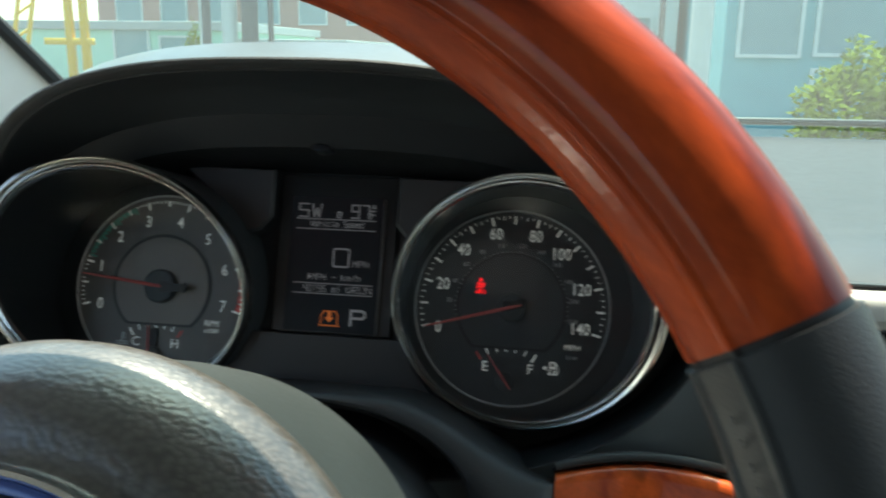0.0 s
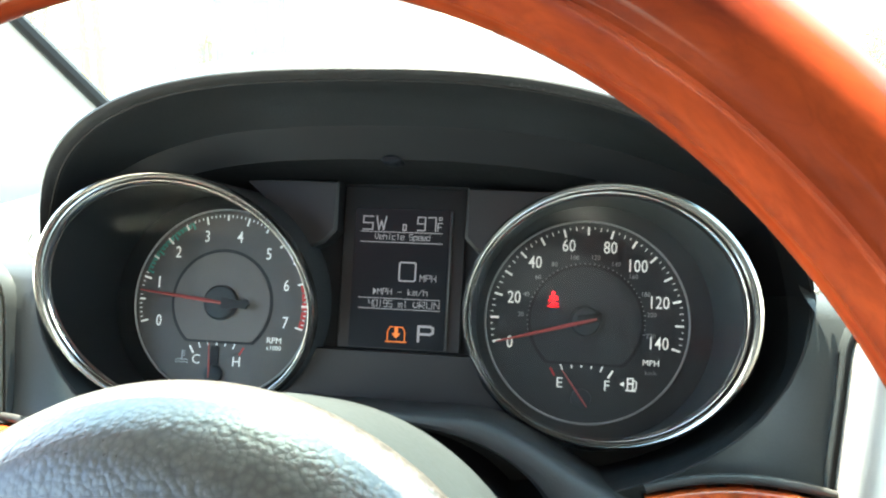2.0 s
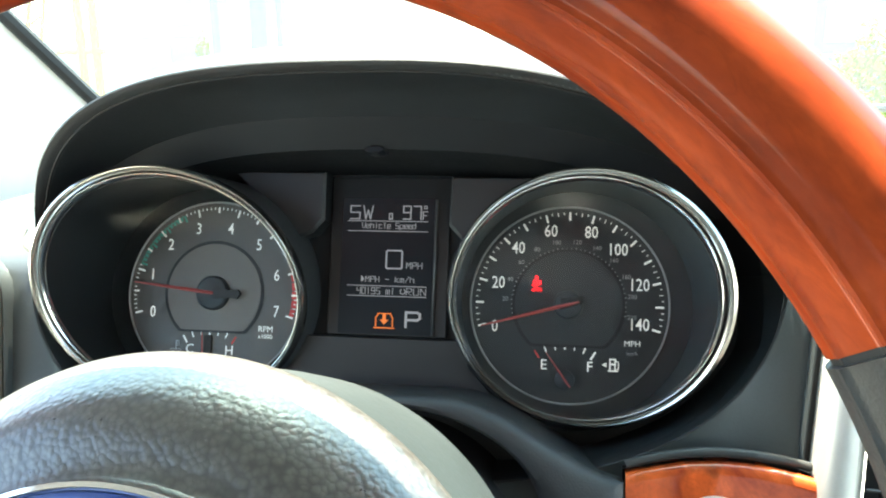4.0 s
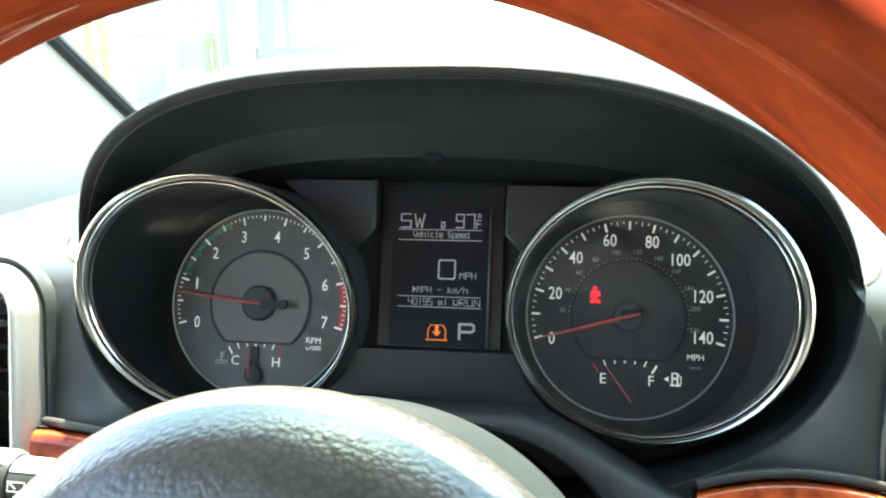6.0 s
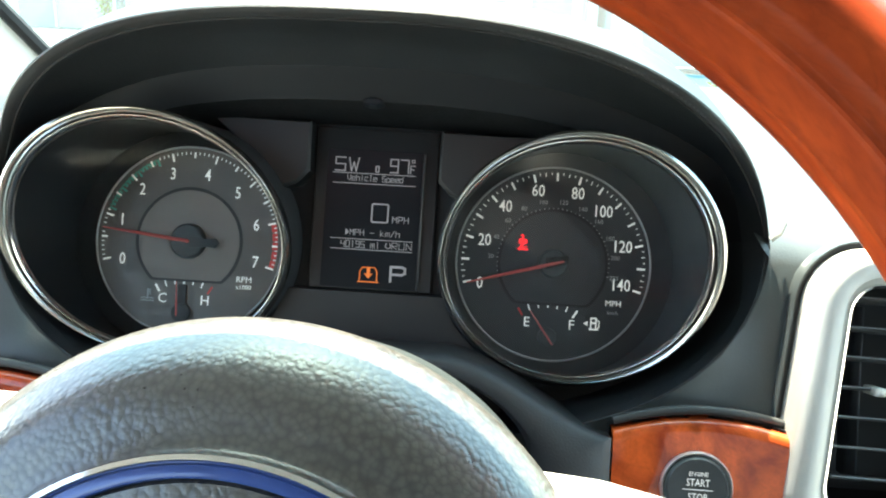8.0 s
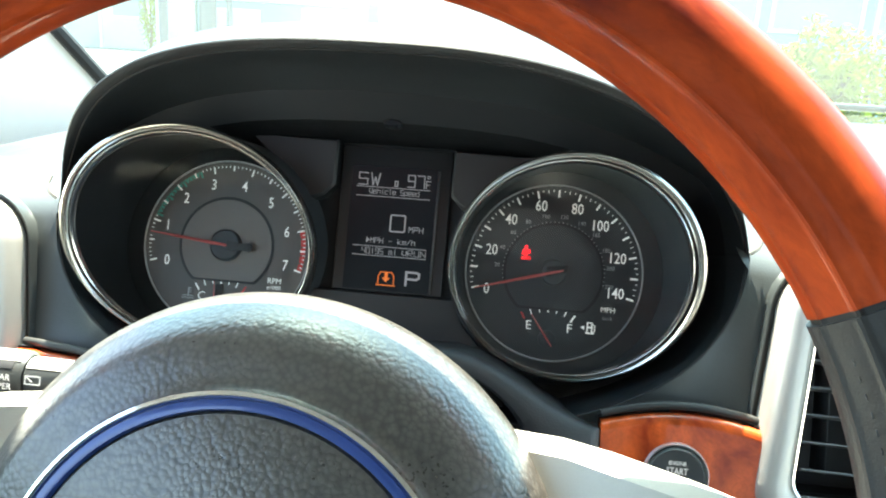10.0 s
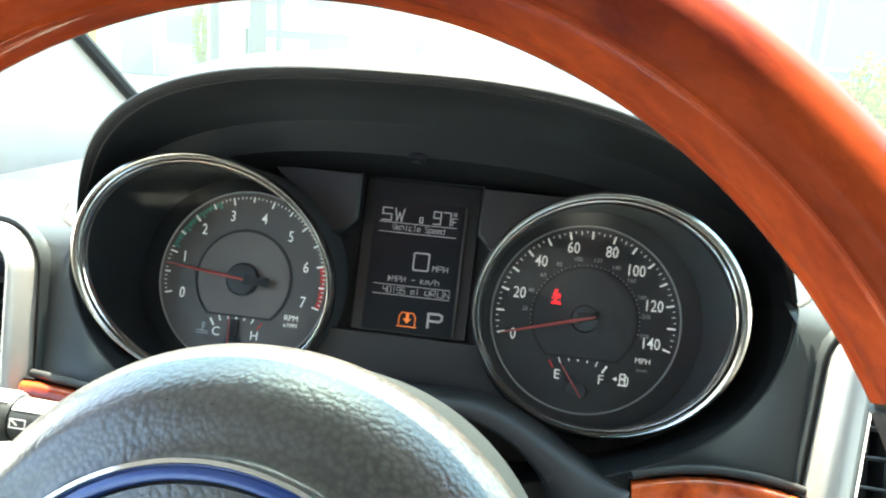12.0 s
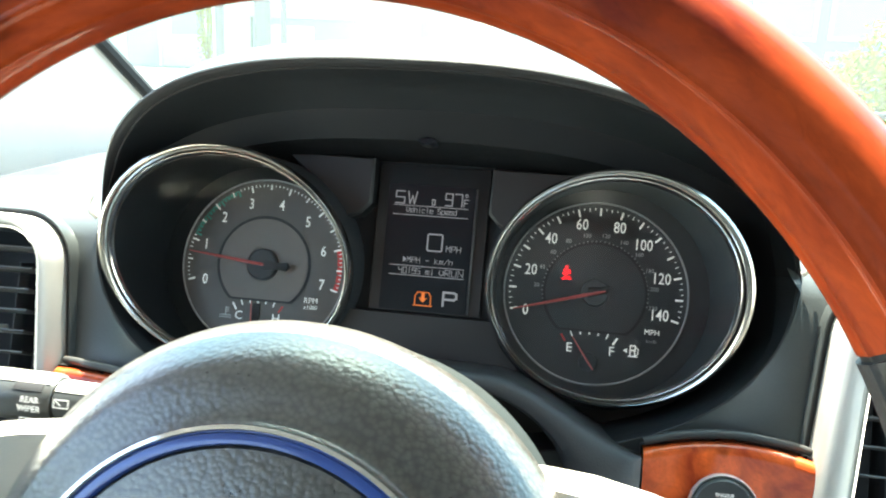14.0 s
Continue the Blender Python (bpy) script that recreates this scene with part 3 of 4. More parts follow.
for m in (-1, 1):
    bezel(m, cluster)
    face = dial(m, cluster)
    cx = m * 0.1
    # inner disc, its foot cut flat
    def inner(r, y):
        pts = []
        for i in range(60):
            a = 2 * math.pi * i / 60
            pts.append((cx + r * math.cos(a), max(r * math.sin(a), -0.75 * r)))
        return pts
    part("inner_groove", slab(inner(0.0300, 0), 0.0004, 0.0012), GROOVE, face)
    part("inner_disc", slab(inner(0.0282, 0), 0.0001, 0.0012), DIAL_GREY if m < 0 else DIAL_BLACK, face)
    small, teal_small = bmesh.new(), bmesh.new()
    for k in range(57 if m > 0 else 71):
        val = k / (56 if m > 0 else 70)
        a = 195 - 210 * val
        if m > 0:
            if k % 4 == 0:
                long_mark(cx, 0.0450, a, 0.0011, face)
            else:
                mark(small, cx, 0, 0.0474 if k % 2 == 0 else 0.0482, 0.0494, a, 0.0005, 0.0005)
        else:
            if k % 5 == 0:
                long_mark(cx, 0.0450 if k % 10 == 0 else 0.0462, a, 0.0010, face)
            else:
                mark(teal_small if 11 < k < 27 else small, cx, 0, 0.0480, 0.0494, a, 0.0005, 0.0005)
    if m < 0:
        for k in range(16):
            eco = bmesh.new()
            mark(eco, cx, 0, 0.0448 if k % 5 == 0 else 0.0464, 0.0488, 195 - 30 * (1.15 + 0.1 * k), 0.0016 if k % 5 else 0.0012, 0.0003)
            part("economy_mark", eco, TEAL, face, "teal economy mark", False)
        for k in range(5):
            hot = bmesh.new()
            mark(hot, cx, 0, 0.0466, 0.0494, 195 - 30 * (6.1 + 0.2 * k), 0.0042, 0.0006)
            part("red_block", hot, RED_PRINT, face, "red overspeed block", False)
        part("economy_scale", teal_small, TEAL, face, "teal short scale marks", False, kind="stuff")
    part("fine_scale", small, PRINT, face, "white short scale marks", False, kind="stuff")
    for k in range(8):
        turn, fr = ((3.2, 0.0408), (-0.9, 0.0389), (-2.4, 0.0401), (-0.6, 0.0402), (-1.5, 0.0402), (4.5, 0.0389), (2.0, 0.0383), (0.4, 0.0380))[k] if m > 0 else ((3.0, 0.0388), (1.0, 0.0396), (1.3, 0.0391), (2.7, 0.0383), (2.8, 0.0376), (2.6, 0.0378), (1.4, 0.0385), (0.7, 0.0388))[k]
        a = radians(195 - 30 * k + turn)
        t = str(20 * k) if m > 0 else str(k)
        part("figure", lettering(t, 0.0066, cx + fr * math.cos(a), 0.0005, fr * math.sin(a), 0.79, bold=0.004), PRINT, face, "white numeral", False)


def needle(cx, cz, r, angle, back, face, y=-0.004, w=0.0021):
    bm = bmesh.new()
    c, s = math.cos(radians(angle)), math.sin(radians(angle))
    loops = []
    for d, k in ((-back, 0.6), (0, 1.0), (r * 0.6, 0.75), (r, 0.35)):
        px, pz = cx + d * c, cz + d * s
        loops.append([(px - s * w * k / 2 * q, y + e, pz + c * w * k / 2 * q) for q, e in ((-1, 0.0006), (0, -0.0003), (1, 0.0006))])
    return part("needle", loft(loops, caps=True), NEEDLE, face, "thin red needle")


needle(0.1, 0, 0.0475, 195.5, 0.006, cluster)
needle(-0.1, 0, 0.0475, 174.0, 0.002, cluster)
for m in (-1, 1):
    r = 1.0 if m < 0 else 0.80
    part("needle_hub", revolve([(0.0098 * r, 0.000), (0.0096 * r, -0.0025), (0.0086 * r, -0.0034), (0.001, -0.0036)], m * 0.1, 0, 40), MASK, cluster, "round needle hub")
part("needle_tail", slab([(-0.098, 0.003), (-0.0885, 0.0016), (-0.0835, 0.0022), (-0.0820, -0.0002), (-0.0840, -0.0030), (-0.0885, -0.0026), (-0.098, -0.0036)], -0.0052, -0.003), GROOVE, cluster, "black counterweight")
part("needle_tail", slab([(0.096, 0.003), (0.108, 0.0048), (0.1075, 0.0005), (0.096, -0.003)], -0.0036, -0.002), GROOVE, cluster, "black counterweight")

# speed dial: km/h figures, unit names, fuel gauge
face_r = [o for o in cluster.children if o.name.startswith("dial_face")][1]
face_l = [o for o in cluster.children if o.name.startswith("dial_face")][0]
dots = bmesh.new()
for k in range(1, 12):
    a = radians(195 - 18.64 * k)
    part("small_figure", lettering(str(20 * k), 0.0025, 0.1 + 0.0336 * math.cos(a), 0.0005, 0.0336 * math.sin(a), 0.95), PRINT_DIM, face_r, "small grey numeral", False)
for k in range(45):
    mark(dots, 0.1, 0, 0.0297, 0.0302 if k % 4 else 0.0305, 195 - 4.66 * k, 0.0005, 0.0002)
part("kilometre_scale", dots, PRINT_DIM, face_r, "small grey marks", False, kind="stuff")
part("unit_name", lettering("MPH", 0.0031, 0.1335, 0.0005, -0.0195), PRINT, face_r, "white unit name", False)
part("unit_name", lettering("km/h", 0.0021, 0.1335, 0.0005, -0.0245), PRINT_DIM, face_r, "grey unit name", False)
part("unit_name", lettering("RPM", 0.0034, -0.0680, 0.0005, -0.0195), PRINT, face_l, "white unit name", False)
part("unit_name", lettering("x1000", 0.0025, -0.0680, 0.0005, -0.0236), PRINT, face_l, "white unit name", False)
for m, face, lo, hi, hot in ((1, face_r, "E", "F", (0,)), (-1, face_l, "C", "H", (6,))):
    cx = m * 0.1
    for k in range(7):
        a = 122 - 10.5 * k
        bm = bmesh.new()
        mark(bm, cx - 0.001, -0.0505, 0.0258 if k in (0, 6) else 0.0268, 0.0305, a, 0.0010 if k in (0, 3, 6) else 0.0007, 0.0005)
        part("gauge_mark", bm, RED_PRINT if k in hot else PRINT, face, "red gauge mark" if k in hot else "", False)
    part("gauge_letter", lettering(lo, 0.0054, cx - 0.0128 + 0.0003 * (m + 1), 0.0005, -0.0322), PRINT, face, "white letter", False)
    part("gauge_letter", lettering(hi, 0.0054, cx + 0.0110 + 0.0004 * (m + 1), 0.0005, -0.0324), PRINT, face, "white letter", False)
    part("gauge_hub", revolve([(0.0052, 0.0004), (0.0050, -0.0018), (0.004, -0.0024), (0.0, -0.0025)], cx - 0.001 if m > 0 else cx - 0.0015, -0.0395, 28), MASK, face)
needle(0.1, -0.0405, 0.0188, 126, 0.0035, cluster, -0.003, 0.0012)
needle(-0.1035, -0.0395, 0.0170, 93, 0.002, cluster, -0.003, 0.0011)
part("needle_tail", slab(rect(-0.1040, -0.0995, -0.0400, -0.0240, 0.0006), -0.0006, 0.0004), GROOVE, cluster)

# pump symbol beside the F
px, pz = 0.1239, -0.0308
pump = strip([(px - 0.0022, pz - 0.0030), (px + 0.0022, pz - 0.0030)], 0.0008, 0.0005)
for x0, x1, z0, z1 in ((-0.0016, 0.0010, -0.0028, 0.0030),):
    strip([(px + x0, pz + z0), (px + x0, pz + z1), (px + x1, pz + z1), (px + x1, pz + z0)], 0.0007, 0.0005, pump)
strip([(px - 0.0014, pz + 0.0004), (px + 0.0010, pz + 0.0004)], 0.0010, 0.0005, pump)
strip([(px + 0.0014, pz + 0.0022), (px + 0.0027, pz + 0.0014), (px + 0.0027, pz - 0.0018), (px + 0.0018, pz - 0.0022)], 0.0005, 0.0005, pump)
part("pump_symbol", pump, PRINT, face_r, "white fuel pump symbol", False)
part("pump_arrow", slab([(px - 0.0058, pz), (px - 0.0034, pz + 0.0013), (px - 0.0034, pz - 0.0013)], 0.0004, 0.0008), PRINT, face_r, "white arrow", False)
# coolant symbol
tx, tz = -0.1212, -0.0312
cool = strip([(tx, tz - 0.0012), (tx, tz + 0.0034)], 0.0008, 0.0005)
for dz in (0.0008, 0.0020, 0.0032):
    strip([(tx, tz + dz), (tx + 0.0016, tz + dz)], 0.0005, 0.0005, cool)
for dz in (-0.0016, -0.0030):
    strip([(tx - 0.0036, tz + dz), (tx - 0.0018, tz + dz + 0.0005), (tx, tz + dz), (tx + 0.0018, tz + dz + 0.0005), (tx + 0.0034, tz + dz)], 0.0005, 0.0005, cool)
part("coolant_symbol", cool, PRINT_DIM, face_l, "grey coolant symbol", False)
# seat belt warning: seated shape with a belt across
lamp = thing("seat_belt_lamp", (0.083, 0.0, 0.0105), "lit red seat belt warning symbol on the speed dial", "warning light")
part("symbol_top", slab(ellipse(0.0830, 0.0140, 0.0011, 0.0012, 14), 0.0001, 0.0006), RED_LAMP, lamp)
sb = bmesh.new()
strip([(0.0818, 0.0118), (0.0848, 0.0118)], 0.0014, 0.0001, sb)
strip([(0.0812, 0.0100), (0.0850, 0.0108)], 0.0012, 0.0001, sb)
strip([(0.0812, 0.0078), (0.0852, 0.0084)], 0.0011, 0.0001, sb)
strip([(0.0805, 0.0070), (0.0858, 0.0070)], 0.0008, 0.0001, sb)
strip([(0.0850, 0.0120), (0.0814, 0.0068)], 0.0006, 0.0000, sb)
part("symbol_body", sb, RED_LAMP, lamp, smooth=False)

# display
display = part("display", slab(rect(-0.0255, 0.0268, -0.0195, 0.0555, 0.0008), -0.0012, 0.006), SCREEN, cluster, "dark message display")
part("display_frame", slab(rect(-0.0322, 0.0350, -0.0207, 0.0672, 0.001), 0.0000, 0.006, 0.0006), MASK_GREY, cluster)
part("display_edge", slab(rect(0.0272, 0.0282, -0.0195, 0.055), -0.0016, 0.002), SLAT, cluster, "grey display edge")
LY = -0.0017
# stroke letters of the display on a grid 4 wide: x and height of each corner, the base line at 2 and capitals up to 8
STROKES = {
    "S": "48 08 05 45 42 02", "W": "08 12 26 32 48", "9": "45 05 08 48 42 02", "7": "08 48 42", "F": "48 08 02|05 35", "V": "08 04 22 44 48", "e": "04 44 46 06 02 42", "h": "08 02|06 46 42",
    "i": "22 26|27 28", "c": "46 06 02 42", "l": "18 28 22", "p": "06 00|06 46 42 02", "d": "48 42 02 06 46", "M": "02 08 25 48 42", "P": "02 08 48 45 05", "H": "02 08|48 42|05 45", "-": "05 45",
    "k": "08 02|04 36|04 42", "m": "02 06 46 42|26 22", "/": "02 48", "4": "08 05 45|48 42", "0": "02 08 48 42 02", "1": "28 22", "5": "48 08 05 45 42 02", "R": "02 08 48 45 05 42", "U": "08 02 42 48", "N": "02 08 42 48",
}


def strokes(text, x0, x1, z0, high, width):
    """Thin display letters from x0 to x1, on the line z0."""
    bm, pitch = bmesh.new(), (x1 - x0) / (len(text) * 5.6 - 1.6)
    for i, ch in enumerate(text):
        for line in STROKES.get(ch, "").split("|"):
            pts = [(x0 + (i * 5.6 + int(p[0])) * pitch, z0 + (int(p[1]) - 2) * high / 6) for p in line.split()]
            if pts:
                strip(pts, width, LY, bm)
    return bm


for t, x0, x1, z0, h, w in (("SW", -0.0210, -0.0083, 0.0439, 0.0072, 0.00062), ("97", 0.0091, 0.0190, 0.0441, 0.0072, 0.00062), ("F", 0.0202, 0.0226, 0.0441, 0.0042, 0.0005), ("Vehicle Speed", -0.0140, 0.0162, 0.0388, 0.0030, 0.00032), ("MPH", 0.0120, 0.0206, 0.0168, 0.0032, 0.00035), ("MPH - km/h", -0.0108, 0.0163, 0.0091, 0.0030, 0.00032), ("40195 mi", -0.0154, 0.0057, 0.0024, 0.0034, 0.00032), ("RUN", 0.0125, 0.0232, 0.0024, 0.0034, 0.00032)):
    part("readout", strokes(t, x0, x1, z0, h, w), LCD_TEXT, display, "pale display text", False, kind="stuff")
part("gear_letter", strip([(0.0128, -0.0150), (0.0128, -0.0072), (0.0190, -0.0072), (0.0205, -0.0080), (0.0205, -0.0103), (0.0190, -0.0113), (0.0128, -0.0113)], 0.0013, LY), LCD_TEXT, display, "pale letter P", False)
part("zero_digit", strip([(0.0012, 0.0166), (0.0086, 0.0166), (0.0093, 0.0173), (0.0093, 0.0258), (0.0086, 0.0265), (0.0012, 0.0265), (0.0005, 0.0258), (0.0005, 0.0173), (0.0012, 0.0166)], 0.0008, LY), LCD_TEXT, display, "pale zero", False)
for x0, x1, z in ((-0.0221, 0.0228, 0.0428), (-0.0219, 0.0230, 0.0372), (-0.0212, 0.0233, 0.0069), (-0.0210, 0.0235, 0.0013)):
    part("rule_line", strip([(x0, z), (x1, z)], 0.0004, LY), LCD_TEXT, display, "thin pale line", False)
part("arrow_mark", slab([(-0.0133, 0.0124), (-0.0133, 0.0088), (-0.0114, 0.0106)], LY, LY + 0.0003), LCD_TEXT, display, "pale arrow", False)
part("degree_mark", strip([(0.0208, 0.0500), (0.0222, 0.0500), (0.0222, 0.0514), (0.0208, 0.0514), (0.0208, 0.0500)], 0.0004, LY), LCD_TEXT, display, "pale degree mark", False)
part("compass_mark", strip([(0.0012, 0.0440), (0.0012, 0.0470), (0.0028, 0.0470), (0.0028, 0.0440), (0.0012, 0.0440)], 0.0006, LY), LCD_TEXT, display, "small pale mark", False)
part("power_mark", sweep(arc(0.0104, 0.0041, 0.0014, 120, 420, LY, 16), 0.00025, 5, False), LCD_TEXT, display, "pale power symbol")
susp = strip([(-0.0048, -0.0160), (0.0062, -0.0160)], 0.0006, LY)
strip([(-0.0040, -0.0152), (-0.0040, -0.0105), (-0.0026, -0.0082), (0.0040, -0.0082), (0.0054, -0.0105), (0.0054, -0.0152)], 0.0005, LY, susp)
strip([(0.0007, -0.0090), (0.0007, -0.0120)], 0.0018, LY, susp)
part("suspension_lamp", susp, ORANGE, display, "lit orange suspension symbol", False)
part("suspension_arrow", slab([(-0.0018, -0.0115), (0.0032, -0.0115), (0.0007, -0.0142)][::-1], LY - 0.0001, LY + 0.0002), ORANGE, display, "lit orange arrow", False)

# ---- steering wheel ----
WR, Wr = 0.1742, 0.0164
WS = CL @ Matrix.Translation((0.0113, -0.2737, -0.0913)) @ pose(0, 0, 0, -1.3, 0, -1.4)  # hub
RS = CL @ Matrix.Translation((0.0130, -0.2738, -0.0905)) @ pose(0, 0, 0, -1.1, 0, -0.8)  # rim
wheel = thing("steering_wheel", (0, 0, 0), "steering wheel with a glossy burl wood rim and black leather grips", "steering wheel", space=WS)


def rim_radius(b):
    """The rim's section at the angle b: oval, with an inner front facet between two soft ridges."""
    r = 1.0
    for mid, w, h in ((3.42, 0.050, 0.046), (4.05, 0.045, 0.074)):
        d = (b - mid + math.pi) % (2 * math.pi) - math.pi
        r += h * math.exp(-((d / w) ** 2))
    d = (b - 3.72 + math.pi) % (2 * math.pi) - math.pi
    return r - 0.030 * math.exp(-((d / 0.22) ** 2))


def rim(a0, a1, grow=0.0, n=48, sides=128):
    """A length of the rim."""
    loops = []
    for i in range(n + 1):
        a = radians(a0 + (a1 - a0) * i / n)
        er = Vector((math.cos(a), 0, math.sin(a)))
        loop = []
        for k in range(sides):
            b = 2 * math.pi * k / sides
            r = Wr * rim_radius(b) + grow
            loop.append(er * (WR + r * math.cos(b)) + Vector((0, r * 1.06 * math.sin(b), 0)))
        loops.append(loop)
    return loft(loops, caps=True)


part("wood_rim", rim(28, 152, 0.0, 110), RIM_WOOD, wheel, "glossy reddish burl wood rim", space=RS)
for a0, a1 in ((-38, 27.4), (152.6, 218)):
    grip = part("leather_grip", rim(a0, a1, 0.0008, 50), LEATHER, wheel, "black leather grip", space=RS)
    for k in range(40):
        a = radians(a0 + 2 + (a1 - a0 - 4) * k / 40)
        e = Vector((math.cos(a), 0, math.sin(a)))
        p = e * (WR - Wr * 0.875) + Vector((0, -Wr * 0.635, 0))
        t = Vector((-math.sin(a), 0, math.cos(a))) * 0.0008
        part("stitch", sweep([p - t, p + t], 0.00022, 5, False), STITCH, grip, space=RS)
for a in (27.7, 152.3):
    part("joint_band", rim(a - 0.35, a + 0.35, -0.0006, 2), GROOVE, wheel, "dark joint between wood and leather", space=RS)
part("lower_rim", rim(218.3, 321.7, 0.0, 60), RIM_WOOD, wheel, "glossy reddish burl wood rim", space=RS)
HZ = -0.0191
BAND = [(0.060, 0.040), (0.0860, 0.0290), (0.0884, 0.0265), (0.0892, 0.0235), (0.0893, 0.0205)]
FRONT = [(0.0886, 0.0172), (0.0875, 0.0142), (0.0862, 0.0114), (0.0848, 0.0088), (0.0829, 0.0060), (0.0808, 0.0033), (0.0788, 0.0011), (0.0766, -0.0008), (0.0745, -0.0020), (0.0715, -0.0029), (0.0680, -0.0036), (0.0652, -0.0042), (0.0640, -0.0050), (0.0625, -0.0066), (0.0578, -0.0074), (0.0571, -0.0086), (0.045, -0.0110), (0.02, -0.0130), (0.0, -0.0133)]
part("hub_shell", revolve([(0.050, 0.120), (0.0738, 0.119), (0.0778, 0.112), (0.0818, 0.098), (0.0840, 0.075), (0.0852, 0.050), (0.0857, 0.0330), (0.0854, 0.0275), (0.0846, 0.0262), (0.0828, 0.0262)], 0, HZ, 128), SHELL, wheel, "smooth grey rear shell of the hub", space=WS)
cover = part("airbag_cover", revolve(BAND + FRONT, 0, HZ, 160), PAD, wheel, "pebbled black airbag cover", space=WS)
part("emblem_ring", revolve([(0.0636, -0.0040), (0.0631, -0.0098), (0.0621, -0.0104), (0.0614, -0.0098), (0.0610, -0.0085)], 0, HZ, 128), CHROME, cover, "thin chrome ring", space=WS)
part("emblem_band", revolve([(0.0613, -0.0080), (0.0609, -0.0094), (0.0598, -0.0100), (0.0583, -0.0098), (0.0578, -0.0080)], 0, HZ, 128), BLUE, cover, "deep blue ring", space=WS)
part("hub_column", revolve([(0.060, 0.045), (0.058, 0.10), (0.050, 0.16), (0.050, 0.235)], 0, HZ, 40), MASK, wheel, "black column behind the wheel", space=WS)


def spoke(m):
    """A spoke: a silver cover that runs from the airbag cover to the rim, deep from front to back."""
    loops = []
    for x, zt, zb, yf, yb in ((0.040, 0.036, -0.080, 0.026, 0.050), (0.070, 0.034, -0.075, 0.024, 0.048), (0.084, 0.0328, -0.069, 0.019, 0.046), (0.100, 0.030, -0.063, 0.010, 0.043), (0.125, 0.026, -0.052, 0.007, 0.034), (0.150, 0.020, -0.045, 0.004, 0.022), (0.166, 0.017, -0.042, 0.000, 0.012)):
        if m > 0:
            zt += 0.003 * max(1 - abs(x - 0.095) / 0.07, 0)
        h = []
        for u, v in ((yf + 0.004, zt), (yf, zt - 0.004), (yf - 0.001, (zt + zb) / 2), (yf, zb + 0.004), (yf + 0.004, zb), (yb, zb + 0.002), (yb + 0.004, (zt + zb) / 2), (yb, zt - 0.002)):
            h.append((m * x, u, v))
        loops.append(h)
    return loft(loops, caps=True)


for m in (1, -1):
    part("spoke", spoke(m), SILVER, wheel, "satin silver spoke", space=WS)

# ---- wood trims, start button, vents ----


def trim_panel(m):
    t = thing("wood_trim", (m * 0.17, -0.05, -0.16), "glossy reddish burl wood dash trim panel", "trim panel", "wood trims")
    x0, w = 0.1280, 0.0806 if m > 0 else 0.0655
    prof = [(x0, -0.22), (x0, -0.15), (x0, -0.082)] + [(x0 + w * i / 14, -0.0790 + 0.0105 * math.sin(math.pi * (0.06 + (0.80 if m > 0 else 0.48) * i / 14)) ** 0.8) for i in range(15)] + [(x0 + w, -0.15), (x0 + w, -0.22)]
    loops = [[(m * x, -0.030, z) for x, z in prof]]
    for k in range(10):
        a = radians(10 * k)
        g = 0.0045 * (1 - math.cos(a))
        loops.append([(m * x, -0.052 - 0.0045 * math.sin(a), z - g * min(max((z + 0.11) / 0.03, 0), 1)) for x, z in prof])
    for g in (0.0048, 0.0060, 0.0100):
        loops.append([(m * x, -0.0566, z - g * min(max((z + 0.11) / 0.03, 0), 1)) for x, z in prof])
    part("panel", loft(loops, caps=True), WOOD, t)
    part("joint", loft([[(m * (x + 0.0012 * (1 if x > x0 + w / 2 else -1)), y, z + 0.0014) for x, z in prof] for y in (-0.051, -0.030)], caps=False), GROOVE, t, "dark joint round the wood")
    edge = [(m * x, -0.0532 + 0.007 * max(k - 10, 0) / 4, z + 0.0038) for k, (x, z) in enumerate(prof[3:18])]
    part("skin_edge", sweep(edge, 0.0022, 12, False), VINYL, dash, "rolled vinyl edge over the wood trim")
    return t


for m in (1, -1):
    trim_panel(m)
BX, BZ = 0.1670, -0.1000
button = thing("start_button", (BX, -0.058, BZ), "round black start button with white lettering in a chrome ring", "button")
part("chrome_ring", revolve([(0.0168, -0.050), (0.0168, -0.0575), (0.0160, -0.0590), (0.0150, -0.0575)], BX, BZ), RING, button)
part("button_cap", revolve([(0.0152, -0.054), (0.0148, -0.0585), (0.0135, -0.0598), (0.0, -0.0588)], BX, BZ), CAP, button)
for t, h, z in (("ENGINE", 0.0019, 0.0068), ("START", 0.0034, 0.0028), ("STOP", 0.0034, -0.0038)):
    part("caption", lettering(t, h, BX, -0.0603, BZ + z, 0.95 if z > 0.005 else 0.78), PRINT, button, "white lettering", False)
part("caption_line", strip([(BX - 0.0068, BZ - 0.0003), (BX + 0.0068, BZ - 0.0003)], 0.0003, -0.0603), PRINT, button, "thin white line", False)


